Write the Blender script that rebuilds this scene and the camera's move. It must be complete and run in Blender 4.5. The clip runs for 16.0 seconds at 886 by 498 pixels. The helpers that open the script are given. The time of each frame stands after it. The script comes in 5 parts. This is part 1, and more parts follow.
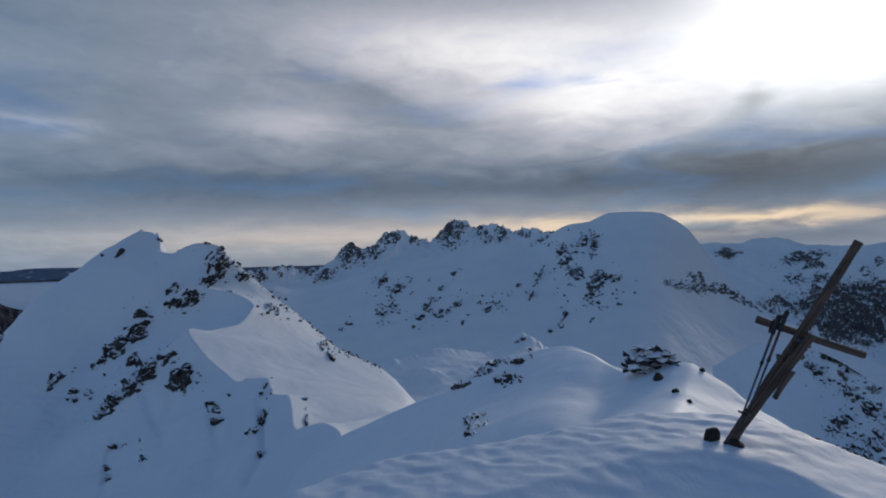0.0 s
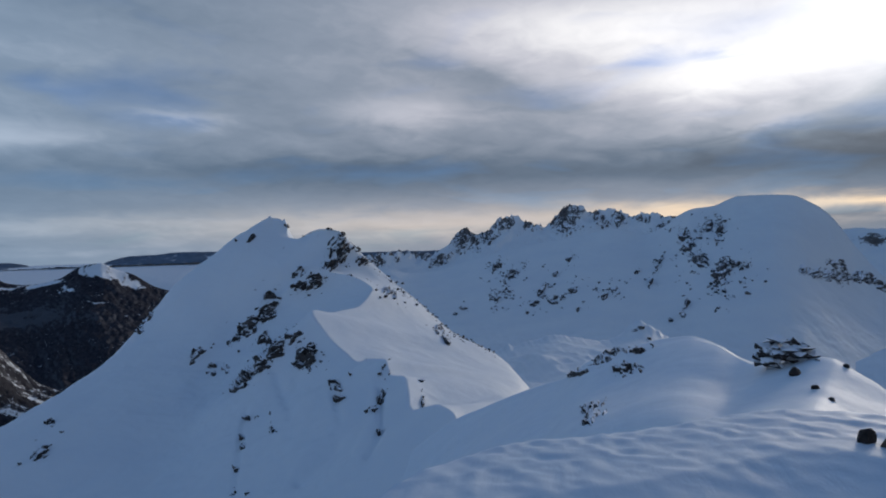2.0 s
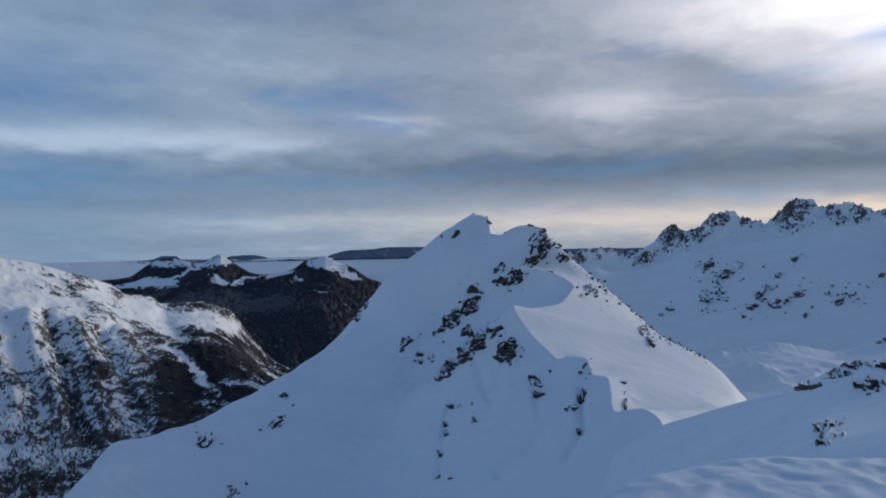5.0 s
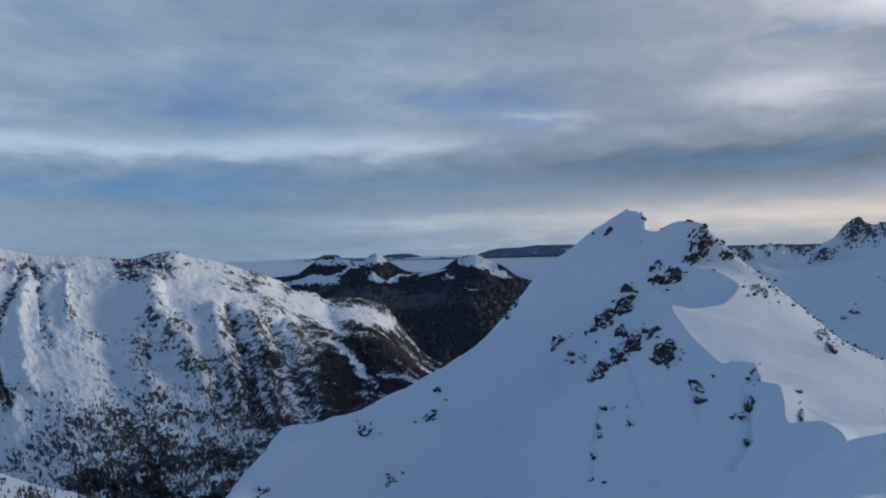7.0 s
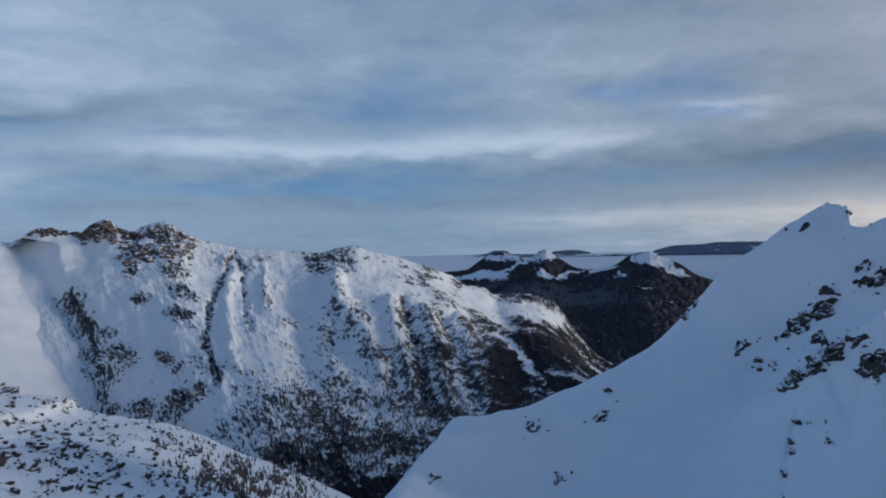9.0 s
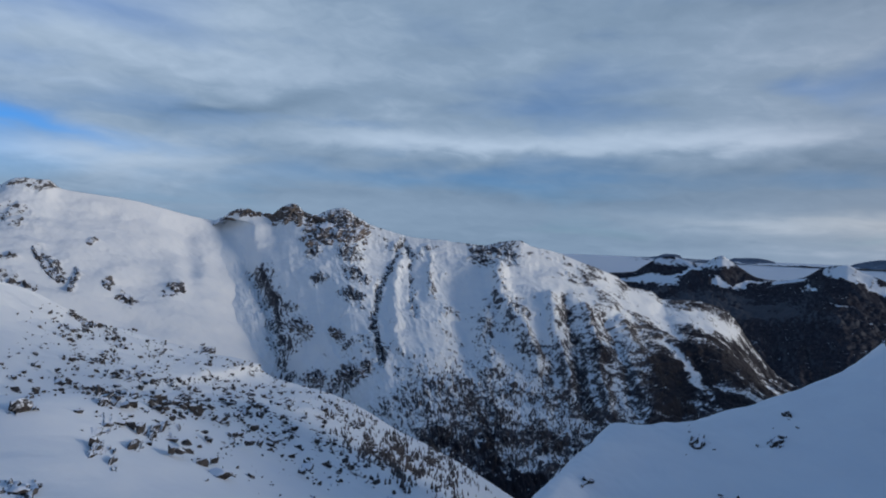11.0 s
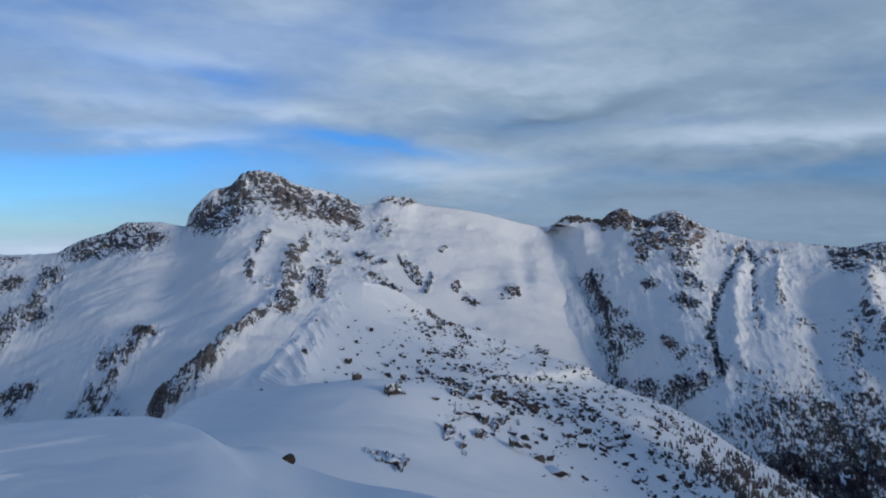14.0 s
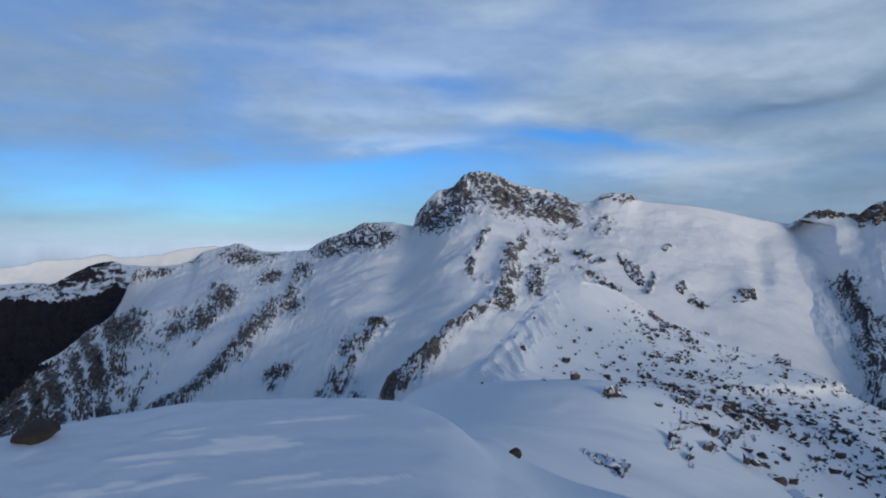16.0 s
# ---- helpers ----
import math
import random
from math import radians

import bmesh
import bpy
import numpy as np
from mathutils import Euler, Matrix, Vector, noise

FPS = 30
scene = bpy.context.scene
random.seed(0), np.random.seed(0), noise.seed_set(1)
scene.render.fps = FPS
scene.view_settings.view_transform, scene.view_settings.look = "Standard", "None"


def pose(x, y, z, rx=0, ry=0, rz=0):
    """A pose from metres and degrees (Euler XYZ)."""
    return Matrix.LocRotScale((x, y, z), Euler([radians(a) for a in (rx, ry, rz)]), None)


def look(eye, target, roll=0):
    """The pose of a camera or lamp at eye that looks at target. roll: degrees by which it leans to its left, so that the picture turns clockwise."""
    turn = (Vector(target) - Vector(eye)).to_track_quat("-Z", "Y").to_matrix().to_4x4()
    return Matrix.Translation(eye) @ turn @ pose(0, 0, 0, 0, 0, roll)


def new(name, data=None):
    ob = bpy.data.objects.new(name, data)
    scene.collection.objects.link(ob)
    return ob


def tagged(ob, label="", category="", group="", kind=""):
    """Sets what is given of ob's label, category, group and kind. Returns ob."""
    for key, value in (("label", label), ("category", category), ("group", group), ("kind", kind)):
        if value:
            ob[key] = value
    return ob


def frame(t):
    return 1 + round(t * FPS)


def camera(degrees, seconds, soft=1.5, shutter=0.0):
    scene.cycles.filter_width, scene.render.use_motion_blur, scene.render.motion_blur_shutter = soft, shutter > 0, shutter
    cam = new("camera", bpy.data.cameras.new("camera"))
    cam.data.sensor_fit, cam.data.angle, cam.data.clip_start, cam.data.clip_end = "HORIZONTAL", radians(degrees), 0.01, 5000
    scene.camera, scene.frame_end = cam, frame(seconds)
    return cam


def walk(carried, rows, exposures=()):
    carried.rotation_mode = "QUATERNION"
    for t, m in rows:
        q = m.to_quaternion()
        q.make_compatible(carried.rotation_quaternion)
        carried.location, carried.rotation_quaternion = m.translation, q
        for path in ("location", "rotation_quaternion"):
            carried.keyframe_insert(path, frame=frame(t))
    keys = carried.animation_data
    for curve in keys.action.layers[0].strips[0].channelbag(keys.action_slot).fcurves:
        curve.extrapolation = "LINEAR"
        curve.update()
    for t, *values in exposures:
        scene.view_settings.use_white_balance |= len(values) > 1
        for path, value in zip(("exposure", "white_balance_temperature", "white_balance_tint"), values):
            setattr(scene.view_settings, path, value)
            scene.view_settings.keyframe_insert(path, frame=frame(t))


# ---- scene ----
EXPOSURES = [
    (0.0, -0.30), (1.5, -0.20), (3.5, -0.03), (6.0, 0.03), (16.0, 0.05),
]
# The camera is held out at arm's length by someone turning on the spot on the summit.
ARM, EYE = 0.6, 1.65


def held(tilt, lean, turn):
    a = radians(turn)
    return pose(-ARM * math.sin(a), ARM * math.cos(a), EYE, tilt, lean, turn)


cam = camera(67.87, 16.0, soft=2.0)
walk(cam, [
    (0.0, held(90.36, 1.35, 0.01)),
    (0.5, held(89.88, 1.25, 2.42)),
    (1.0, held(89.65, 1.36, 5.04)),
    (1.5, held(89.41, 1.15, 7.42)),
    (2.0, held(89.33, 1.25, 9.90)),
    (2.5, held(89.56, 1.65, 12.74)),
    (3.0, held(89.78, 1.72, 15.60)),
    (3.5, held(89.82, 1.59, 18.83)),
    (5.8, held(89.36, 1.12, 31.81)),
    (6.0, held(89.44, 1.29, 33.08)),
    (6.5, held(89.39, 1.33, 36.23)),
    (7.0, held(89.43, 1.37, 40.15)),
    (7.5, held(89.30, 1.36, 43.94)),
    (8.0, held(89.10, 1.31, 47.32)),
    (8.5, held(89.21, 1.16, 51.26)),
    (9.0, held(89.40, 1.14, 54.77)),
    (9.2, held(89.43, 0.84, 56.44)),
    (11.3, held(89.19, -1.42, 71.34)),
    (11.5, held(89.54, -0.78, 73.14)),
    (12.0, held(89.66, -0.28, 78.76)),
    (12.5, held(89.53, 0.19, 83.18)),
    (13.0, held(89.23, -0.08, 88.48)),
    (13.5, held(88.96, -0.65, 92.72)),
    (14.0, held(88.61, -0.67, 97.03)),
    (14.5, held(88.66, -0.02, 101.97)),
    (15.0, held(88.18, -0.43, 106.35)),
    (15.5, held(88.48, -0.82, 111.45)),
    (16.0, held(88.30, -0.32, 115.78)),
], exposures=EXPOSURES)

# ---- world and light: a low sun behind a broken layer of cloud ----
SUN_BEARING, SUN_HEIGHT = -30.0, 7.8


class Nodes:
    """Short hand for building node trees."""

    def __init__(self, tree):
        self.tree = tree
        tree.nodes.clear()

    def add(self, kind, **settings):
        n = self.tree.nodes.new(kind)
        for key, value in settings.items():
            setattr(n, key, value)
        return n

    def link(self, a, b):
        self.tree.links.new(a, b)

    def put(self, socket, value):
        if hasattr(value, "links"):
            self.link(value, socket)
        elif value is not None:
            socket.default_value = value

    def math(self, op, a, b=None, c=None, clamp=False):
        n = self.add("ShaderNodeMath", operation=op, use_clamp=clamp)
        for s, v in zip(n.inputs, (a, b, c)):
            self.put(s, v)
        return n.outputs[0]

    def vec(self, op, a, b=None):
        n = self.add("ShaderNodeVectorMath", operation=op)
        self.put(n.inputs[0], a)
        self.put(n.inputs[1], b)
        return n.outputs[0]

    def xyz(self, x, y, z):
        n = self.add("ShaderNodeCombineXYZ")
        for s, v in zip(n.inputs, (x, y, z)):
            self.put(s, v)
        return n.outputs[0]

    def noise(self, vector, scale, detail=4.0, rough=0.55, distort=0.0, dims="3D"):
        n = self.add("ShaderNodeTexNoise", noise_dimensions=dims)
        self.put(n.inputs["Vector"], vector)
        n.inputs["Scale"].default_value = scale
        n.inputs["Detail"].default_value = detail
        n.inputs["Roughness"].default_value = rough
        n.inputs["Distortion"].default_value = distort
        return n.outputs["Fac"]

    def step(self, value, low, high, out_low=0.0, out_high=1.0):
        n = self.add("ShaderNodeMapRange", interpolation_type="SMOOTHSTEP")
        for s, v in zip(n.inputs, (value, low, high, out_low, out_high)):
            self.put(s, v)
        return n.outputs[0]

    def mix(self, fac, a, b, kind="MIX"):
        n = self.add("ShaderNodeMix", data_type="RGBA", blend_type=kind)
        self.put(n.inputs[0], fac)
        for s, v in ((n.inputs[6], a), (n.inputs[7], b)):
            self.put(s, (*v, 1.0) if isinstance(v, tuple) and len(v) == 3 else v)
        return n.outputs[2]


def make_world():
    world = bpy.data.worlds.new("sky")
    scene.world = world
    world.use_nodes = True
    n = Nodes(world.node_tree)
    sky = n.add("ShaderNodeTexSky", sky_type="NISHITA", sun_disc=False)
    sky.sun_elevation, sky.sun_rotation = radians(SUN_HEIGHT), radians(-SUN_BEARING)
    sky.altitude, sky.dust_density, sky.air_density, sky.ozone_density = 2400.0, 0.0, 1.0, 5.0
    way = n.add("ShaderNodeTexCoord").outputs["Generated"]
    sep = n.add("ShaderNodeSeparateXYZ")
    n.link(way, sep.inputs[0])
    x, y, z = sep.outputs
    bearing = n.math("DEGREES", n.math("ARCTAN2", n.math("MULTIPLY", x, -1.0), y))
    height = n.math("DEGREES", n.math("ARCSINE", z))
    # streaks lie level and thin out towards the horizon
    tall = n.math("MULTIPLY", n.math("POWER", n.math("MAXIMUM", n.math("ADD", height, 2.0), 0.5), 0.75), 0.5)
    broad = n.noise(n.xyz(n.math("MULTIPLY", bearing, 1 / 34), tall, 0.0), 1.0, 2.5, 0.45, 0.3)
    mid = n.noise(n.xyz(n.math("MULTIPLY", bearing, 1 / 13), n.math("MULTIPLY", tall, 1.5), 3.0), 1.0, 3.0, 0.45, 0.4)
    fine = n.noise(n.xyz(n.math("MULTIPLY", bearing, 1 / 4.5), n.math("MULTIPLY", tall, 3.2), 7.0), 1.0, 4.0, 0.5, 0.5)
    sway = n.math("MULTIPLY", n.math("SUBTRACT", mid, 0.5), 8.0)
    lift = n.math("MULTIPLY", n.math("SUBTRACT", fine, 0.5), 1.9)
    b2 = n.math("ADD", bearing, sway)
    h2 = n.math("ADD", height, n.math("ADD", lift, n.math("MULTIPLY", sway, 0.12)))

    def blob(b, h, wide, deep, lean=0.0):
        p = n.math("SUBTRACT", b2, b)
        q = n.math("DIVIDE", n.math("SUBTRACT", n.math("SUBTRACT", h2, h), n.math("MULTIPLY", p, lean)), deep)
        p = n.math("DIVIDE", p, wide)
        r = n.math("ADD", n.math("MULTIPLY", p, p), n.math("MULTIPLY", q, q))
        return n.math("POWER", 2.718, n.math("MULTIPLY", r, -1.0))

    def total(rows):
        s = None
        for *place, amount in rows:
            one = n.math("MULTIPLY", blob(*place), amount)
            s = one if s is None else n.math("ADD", s, one)
        return s

    wisp = n.noise(n.xyz(n.math("MULTIPLY", bearing, 1 / 2.4), n.math("ADD", n.math("MULTIPLY", tall, 5.5), n.math("MULTIPLY", bearing, -0.06)), 11.0), 1.0, 5.0, 0.55, 0.9)
    mottle = None
    for layer, amount in ((broad, 0.26), (mid, 0.20), (fine, 0.14), (wisp, 0.10)):
        one = n.math("MULTIPLY", n.math("SUBTRACT", layer, 0.5), amount)
        mottle = one if mottle is None else n.math("ADD", mottle, one)
    light = n.math("ADD", n.math("ADD", CLOUD_LIGHT, mottle), total(CLOUD_SHADES))
    body = n.add("ShaderNodeValToRGB")
    n.link(light, body.inputs[0])
    ramp = body.color_ramp
    ramp.elements[0].position, ramp.elements[0].color = 0.0, (0.070, 0.095, 0.135, 1)
    ramp.elements[1].position, ramp.elements[1].color = 1.0, (1.05, 1.04, 1.06, 1)
    for pos, col in ((0.25, (0.150, 0.200, 0.275, 1)), (0.5, (0.300, 0.345, 0.430, 1)), (0.75, (0.60, 0.61, 0.69, 1))):
        ramp.elements.new(pos).color = col
    cloud = n.mix(1.0, body.outputs[0], n.mix(total(SUN_GLOW), (0, 0, 0), (1.26, 1.25, 1.21)), "ADD")
    cloud = n.mix(1.0, cloud, n.mix(total(WARM_BANDS), (0, 0, 0), (0.84, 0.56, 0.24)), "ADD")
    # away from the sun the cloud takes on the blue of the clear air
    cloud = n.mix(n.step(bearing, 5, 60), cloud, n.mix(1.0, cloud, (0.785, 0.97, 1.09), "MULTIPLY"))
    # overhead the layer is thin and the blue comes through
    cloud = n.mix(n.step(height, 22, 45), cloud, OVERHEAD)
    blue = n.mix(1.0, sky.outputs[0], SKY_GAIN, "MULTIPLY")
    gaps = n.math("SUBTRACT", total(CLOUD_GAPS), n.math("MULTIPLY", n.math("SUBTRACT", mid, 0.45), 1.0), clamp=True)
    both = n.mix(gaps, cloud, blue)
    back = n.add("ShaderNodeBackground")
    n.link(both, back.inputs[0])
    back.inputs[1].default_value = 1.0
    n.link(back.outputs[0], n.add("ShaderNodeOutputWorld").inputs[0])


SKY_GAIN, OVERHEAD, CLOUD_LIGHT = (0.130, 0.148, 0.172), (0.073, 0.150, 0.306), 0.455
# bearing, height, breadth, depth, (lean,) amount
CLOUD_GAPS = [
    (134, 2.4, 22, 4.2, 1.0), (140, -2.2, 24, 1.3, -0.5), (102.5, 7.6, 8, 0.8, 0.15, 0.72), (113, 5.6, 11, 2.4, 0.62), (122, 12.5, 18, 5, 0.30), (150, 20, 30, 8, 0.45), (110, 19, 12, 4, 0.3), (114, 12, 3.5, 1.6, 0.25),
    (40.5, 11.8, 4, 1.0, 0.32), (-7, 14.2, 3.2, 0.9, 0.55), (-13, 14.0, 3, 0.35, 0.3), (57, 13, 9, 2, 0.18), (78, 9.3, 6, 0.7, 0.22), (95, 19, 9, 4, 0.3), (31.5, 9.9, 3, 0.5, 0.25), (64, 4.6, 18, 1.4, 0.28), (60, 10.8, 11, 0.9, 0.20), (36, 12.6, 9, 1.2, 0.16), (88, 6.4, 7, 0.7, 0.16),
]
CLOUD_SHADES = [
    (13.9, 11.2, 5.5, 1.5, 0.24), (13, 6.2, 20, 1.9, -0.24), (-27, 6.4, 13, 2.5, -0.46), (-25.8, 11.6, 1.3, 1.4, -0.45), (29, 16, 13, 5, -0.04), (-13, 11.5, 9, 3, 0.26), (5, 13.2, 8, 1.1, 0.30, -0.12), (4, 18, 14, 3, 0.14), (18, 14.5, 10, 2, 0.06), (-10.6, 5.6, 10, 1.2, -0.16), (-9, 16, 17, 4.5, 0.08, 0.44), (-17.6, 8.7, 5, 0.7, -0.1, 0.20),
    (30.6, 10.4, 4.5, 0.6, 0.02, 0.17), (65, 7.8, 17, 1.0, 0.18), (75, 8.4, 5, 0.6, 0.08), (46, 8.6, 11, 0.9, 0.14), (36.5, 14.5, 12, 1.2, 0.08), (46, 5.6, 20, 1.4, -0.09), (62, 3.4, 20, 1.8, -0.08), (41.6, 2.0, 14, 0.7, 0.10), (20, 1.5, 24, 1.6, 0.10), (57, 11, 14, 1.0, -0.05),
    (84.8, 10.2, 8, 0.9, -0.25, -0.13), (88, 14, 12, 4, 0.05), (94, 4.2, 9, 2.4, 0.16), (101, 5.3, 5, 0.8, 0.12), (115.3, 7.8, 5, 0.6, 0.16), (122.8, 7.6, 4, 0.7, 0.16), (120, 13.6, 6, 1.0, 0.10), (111.5, 10.2, 5, 0.7, 0.12), (126, 10, 6, 0.8, 0.08), (88, 9.2, 5, 0.7, -0.2, -0.06),
    (115, 13, 34, 8, 0.09), (70, 4, 26, 2, -0.04), (100, 15, 20, 6, 0.08), (-22, 0.8, 14, 0.7, -0.15), (138, -1.5, 26, 2.0, 0.30), (75, 12.5, 14, 2.5, 0.08),
]
SUN_GLOW = [(-31, 17.5, 8.0, 5.5, 1.4), (-25, 16, 16, 7, 0.32)]
WARM_BANDS = [(-27, 2.3, 9, 0.5, 0.95), (-12, 2.0, 9, 0.8, 0.75), (10, 1.5, 22, 1.4, 0.34), (40, 1.9, 12, 0.6, 0.06)]
make_world()
sun = new("sun", bpy.data.lights.new("sun", "SUN"))
sun.data.energy, sun.data.angle, sun.data.color = 1.75, radians(17), (1.0, 0.89, 0.76)
sun.matrix_world = look((0, 0, 0), (math.sin(radians(SUN_BEARING)) * math.cos(radians(SUN_HEIGHT)), -math.cos(radians(SUN_BEARING)) * math.cos(radians(SUN_HEIGHT)), -math.sin(radians(SUN_HEIGHT))))


# ---- materials ----
def material(name):
    m = bpy.data.materials.new(name)
    m.use_nodes = True
    n = Nodes(m.node_tree)
    out = n.add("ShaderNodeOutputMaterial")
    bsdf = n.add("ShaderNodeBsdfPrincipled")
    n.link(bsdf.outputs[0], out.inputs[0])
    return m, n, bsdf


def snow_and_rock(name, size, dark=(0.055, 0.050, 0.050), light=(0.17, 0.15, 0.14), edge=0.12, grain=2.5, snow=(0.80, 0.845, 0.885), trees=(0.026, 0.023, 0.026), wooded_from=(0.95, 1.25)):
    """Snow with rock or wood where the mesh's 'rock' value says so, in streaks down the fall line, woods where it is above 1; size: the rock's grain in metres."""
    m, n, bsdf = material(name)
    place = n.add("ShaderNodeTexCoord").outputs["Object"]
    rock = n.add("ShaderNodeAttribute", attribute_name="rock").outputs["Fac"]
    fall = n.add("ShaderNodeAttribute", attribute_name="fall").outputs["Vector"]
    a = n.math("ADD", n.math("MULTIPLY", n.noise(fall, 0.80 / size, 6.0, 0.64, 0.5), 0.48), n.math("MULTIPLY", n.noise(place, 1.25 / size, 6.0, 0.68), 0.38))
    a = n.math("ADD", a, n.math("MULTIPLY", n.noise(place, 0.34 / size, 3.0, 0.5), 0.16))
    b = n.noise(place, 0.22 / size, 4.0, 0.5)
    ripple = n.noise(n.vec("MULTIPLY", fall, (1.0, 0.45, 1.0)), 0.55 / size, 6.0, 0.62, 0.8)
    broken = n.math("MULTIPLY", n.math("SUBTRACT", a, 0.5), n.math("MULTIPLY", grain, n.math("MULTIPLY", rock, 2.5, clamp=True)))
    bare = n.step(n.math("ADD", rock, broken), 0.5 - edge, 0.5 + edge)
    stone = n.mix(n.step(n.noise(place, 2.3 / size, 6.0, 0.66), 0.32, 0.68), dark, light)
    stone = n.mix(n.step(b, 0.42, 0.62), stone, n.mix(1.0, stone, (1.08, 1.01, 0.95), "MULTIPLY"))
    stone = n.mix(n.step(rock, *wooded_from), stone, trees)
    white = n.mix(n.step(b, 0.3, 0.7), snow, (snow[0] * 0.95, snow[1] * 0.96, snow[2] * 0.98))
    new_snow = n.add("ShaderNodeAttribute", attribute_name="fresh").outputs["Fac"]
    white = n.mix(new_snow, white, (0.93, 0.94, 0.95))
    n.link(n.mix(bare, white, stone), bsdf.inputs["Base Color"])
    bsdf.inputs["Specular IOR Level"].default_value = 0.12
    n.put(bsdf.inputs["Roughness"], n.math("ADD", 0.62, n.math("MULTIPLY", bare, 0.25)))
    bump = n.add("ShaderNodeBump")
    bump.inputs["Strength"].default_value = 0.5
    bump.inputs["Distance"].default_value = size * 0.35
    n.link(n.math("ADD", n.math("MULTIPLY", a, n.math("ADD", 0.18, bare)), n.math("ADD", n.math("MULTIPLY", b, 0.6), n.math("MULTIPLY", ripple, 0.30))), bump.inputs["Height"])
    n.link(bump.outputs[0], bsdf.inputs["Normal"])
    return m


# ---- shaping tools ----
def lattice(ix, iy, iz, seed):
    h = (ix * 374761393 + iy * 668265263 + iz * 2147483647 + seed * 974634777) & 0xFFFFFFFF
    h = ((h ^ (h >> 13)) * 1274126177) & 0xFFFFFFFF
    return ((h ^ (h >> 16)) & 0xFFFF).astype(np.float64) / 32767.5 - 1.0


def value_noise(x, y, z, seed=0):
    x, y, z = np.broadcast_arrays(np.asarray(x, float), np.asarray(y, float), np.asarray(z, float))
    ix, iy, iz = (np.floor(a).astype(np.int64) for a in (x, y, z))
    fx, fy, fz = x - ix, y - iy, z - iz
    fx, fy, fz = (f * f * f * (f * (f * 6 - 15) + 10) for f in (fx, fy, fz))
    total = 0.0
    for dz in (0, 1):
        wz = fz if dz else 1 - fz
        for dy in (0, 1):
            wy = fy if dy else 1 - fy
            total = total + wz * wy * ((1 - fx) * lattice(ix, iy + dy, iz + dz, seed) + fx * lattice(ix + 1, iy + dy, iz + dz, seed))
    return total


def fbm(x, y, z=0.0, octaves=5, gain=0.5, seed=0, ridged=False):
    total, amp, norm = 0.0, 1.0, 0.0
    for i in range(octaves):
        v = value_noise(np.asarray(x) * 2.03 ** i + 17.3 * i, np.asarray(y) * 2.03 ** i + 5.1 * i, np.asarray(z) * 2.03 ** i, seed + i)
        total = total + amp * ((1 - 2 * np.abs(v)) if ridged else v)
        norm += amp
        amp *= gain
    return total / norm


def smooth(a, low, high):
    t = np.clip((a - low) / (high - low), 0, 1)
    return t * t * (3 - 2 * t)


def curve(keys, x):
    """Smooth values through rows of (x, value...) at x, kept from overshooting."""
    k = np.array(keys, float)
    k = k[np.argsort(k[:, 0], kind="stable")]
    kx, kv = k[:, 0], k[:, 1:]
    d = np.diff(kv, axis=0) / np.diff(kx)[:, None]
    m = np.zeros_like(kv)
    m[1:-1] = np.where(d[:-1] * d[1:] > 0, 2 * d[:-1] * d[1:] / (d[:-1] + d[1:] + 1e-12 * np.sign(d[:-1] + d[1:] + 1e-30)), 0)
    m[0], m[-1] = d[0], d[-1]
    x = np.clip(x, kx[0], kx[-1])
    i = np.clip(np.searchsorted(kx, x) - 1, 0, len(kx) - 2)
    h = (kx[i + 1] - kx[i])[..., None]
    t = (x - kx[i])[..., None] / h
    return (2 * t**3 - 3 * t**2 + 1) * kv[i] + (t**3 - 2 * t**2 + t) * h * m[i] + (3 * t**2 - 2 * t**3) * kv[i + 1] + (t**3 - t**2) * h * m[i + 1]


def sited(bearing, height, away):
    """A place from its bearing and height as angles at the summit, in degrees, and its distance over the ground in metres."""
    b, h = np.radians(bearing), np.radians(height)
    return np.stack([-np.sin(b) * away, np.cos(b) * away, EYE + np.tan(h) * away], -1)


def sheet(name, p, mat, rock=None, fall=None):
    """A grid of places (nu, nv, 3) as one smooth mesh, with the 'rock' value of each."""
    nu, nv = p.shape[:2]
    mesh = bpy.data.meshes.new(name)
    i = np.arange(nu * nv).reshape(nu, nv)
    quads = np.stack([i[:-1, :-1], i[1:, :-1], i[1:, 1:], i[:-1, 1:]], -1).reshape(-1, 4)
    mesh.vertices.add(nu * nv)
    mesh.vertices.foreach_set("co", p.reshape(-1).astype(np.float32))
    mesh.loops.add(quads.size)
    mesh.loops.foreach_set("vertex_index", quads.reshape(-1).astype(np.int32))
    mesh.polygons.add(len(quads))
    mesh.polygons.foreach_set("loop_start", np.arange(0, quads.size, 4, dtype=np.int32))
    mesh.polygons.foreach_set("use_smooth", np.ones(len(quads), dtype=bool))
    mesh.update(calc_edges=True)
    a = mesh.attributes.new("rock", "FLOAT", "POINT")
    a.data.foreach_set("value", (np.zeros(nu * nv) if rock is None else rock.reshape(-1)).astype(np.float32))
    a = mesh.attributes.new("fall", "FLOAT_VECTOR", "POINT")
    a.data.foreach_set("vector", (p if fall is None else fall).reshape(-1).astype(np.float32))
    mesh.materials.append(mat)
    return new(name, mesh)


SURFACES = {}


def bearings(p):
    """Bearing and height, in degrees, and distance of places, as seen from the summit."""
    d = np.hypot(p[..., 0], p[..., 1])
    return np.degrees(np.arctan2(-p[..., 0], p[..., 1])), np.degrees(np.arctan2(p[..., 2] - EYE, d)), d


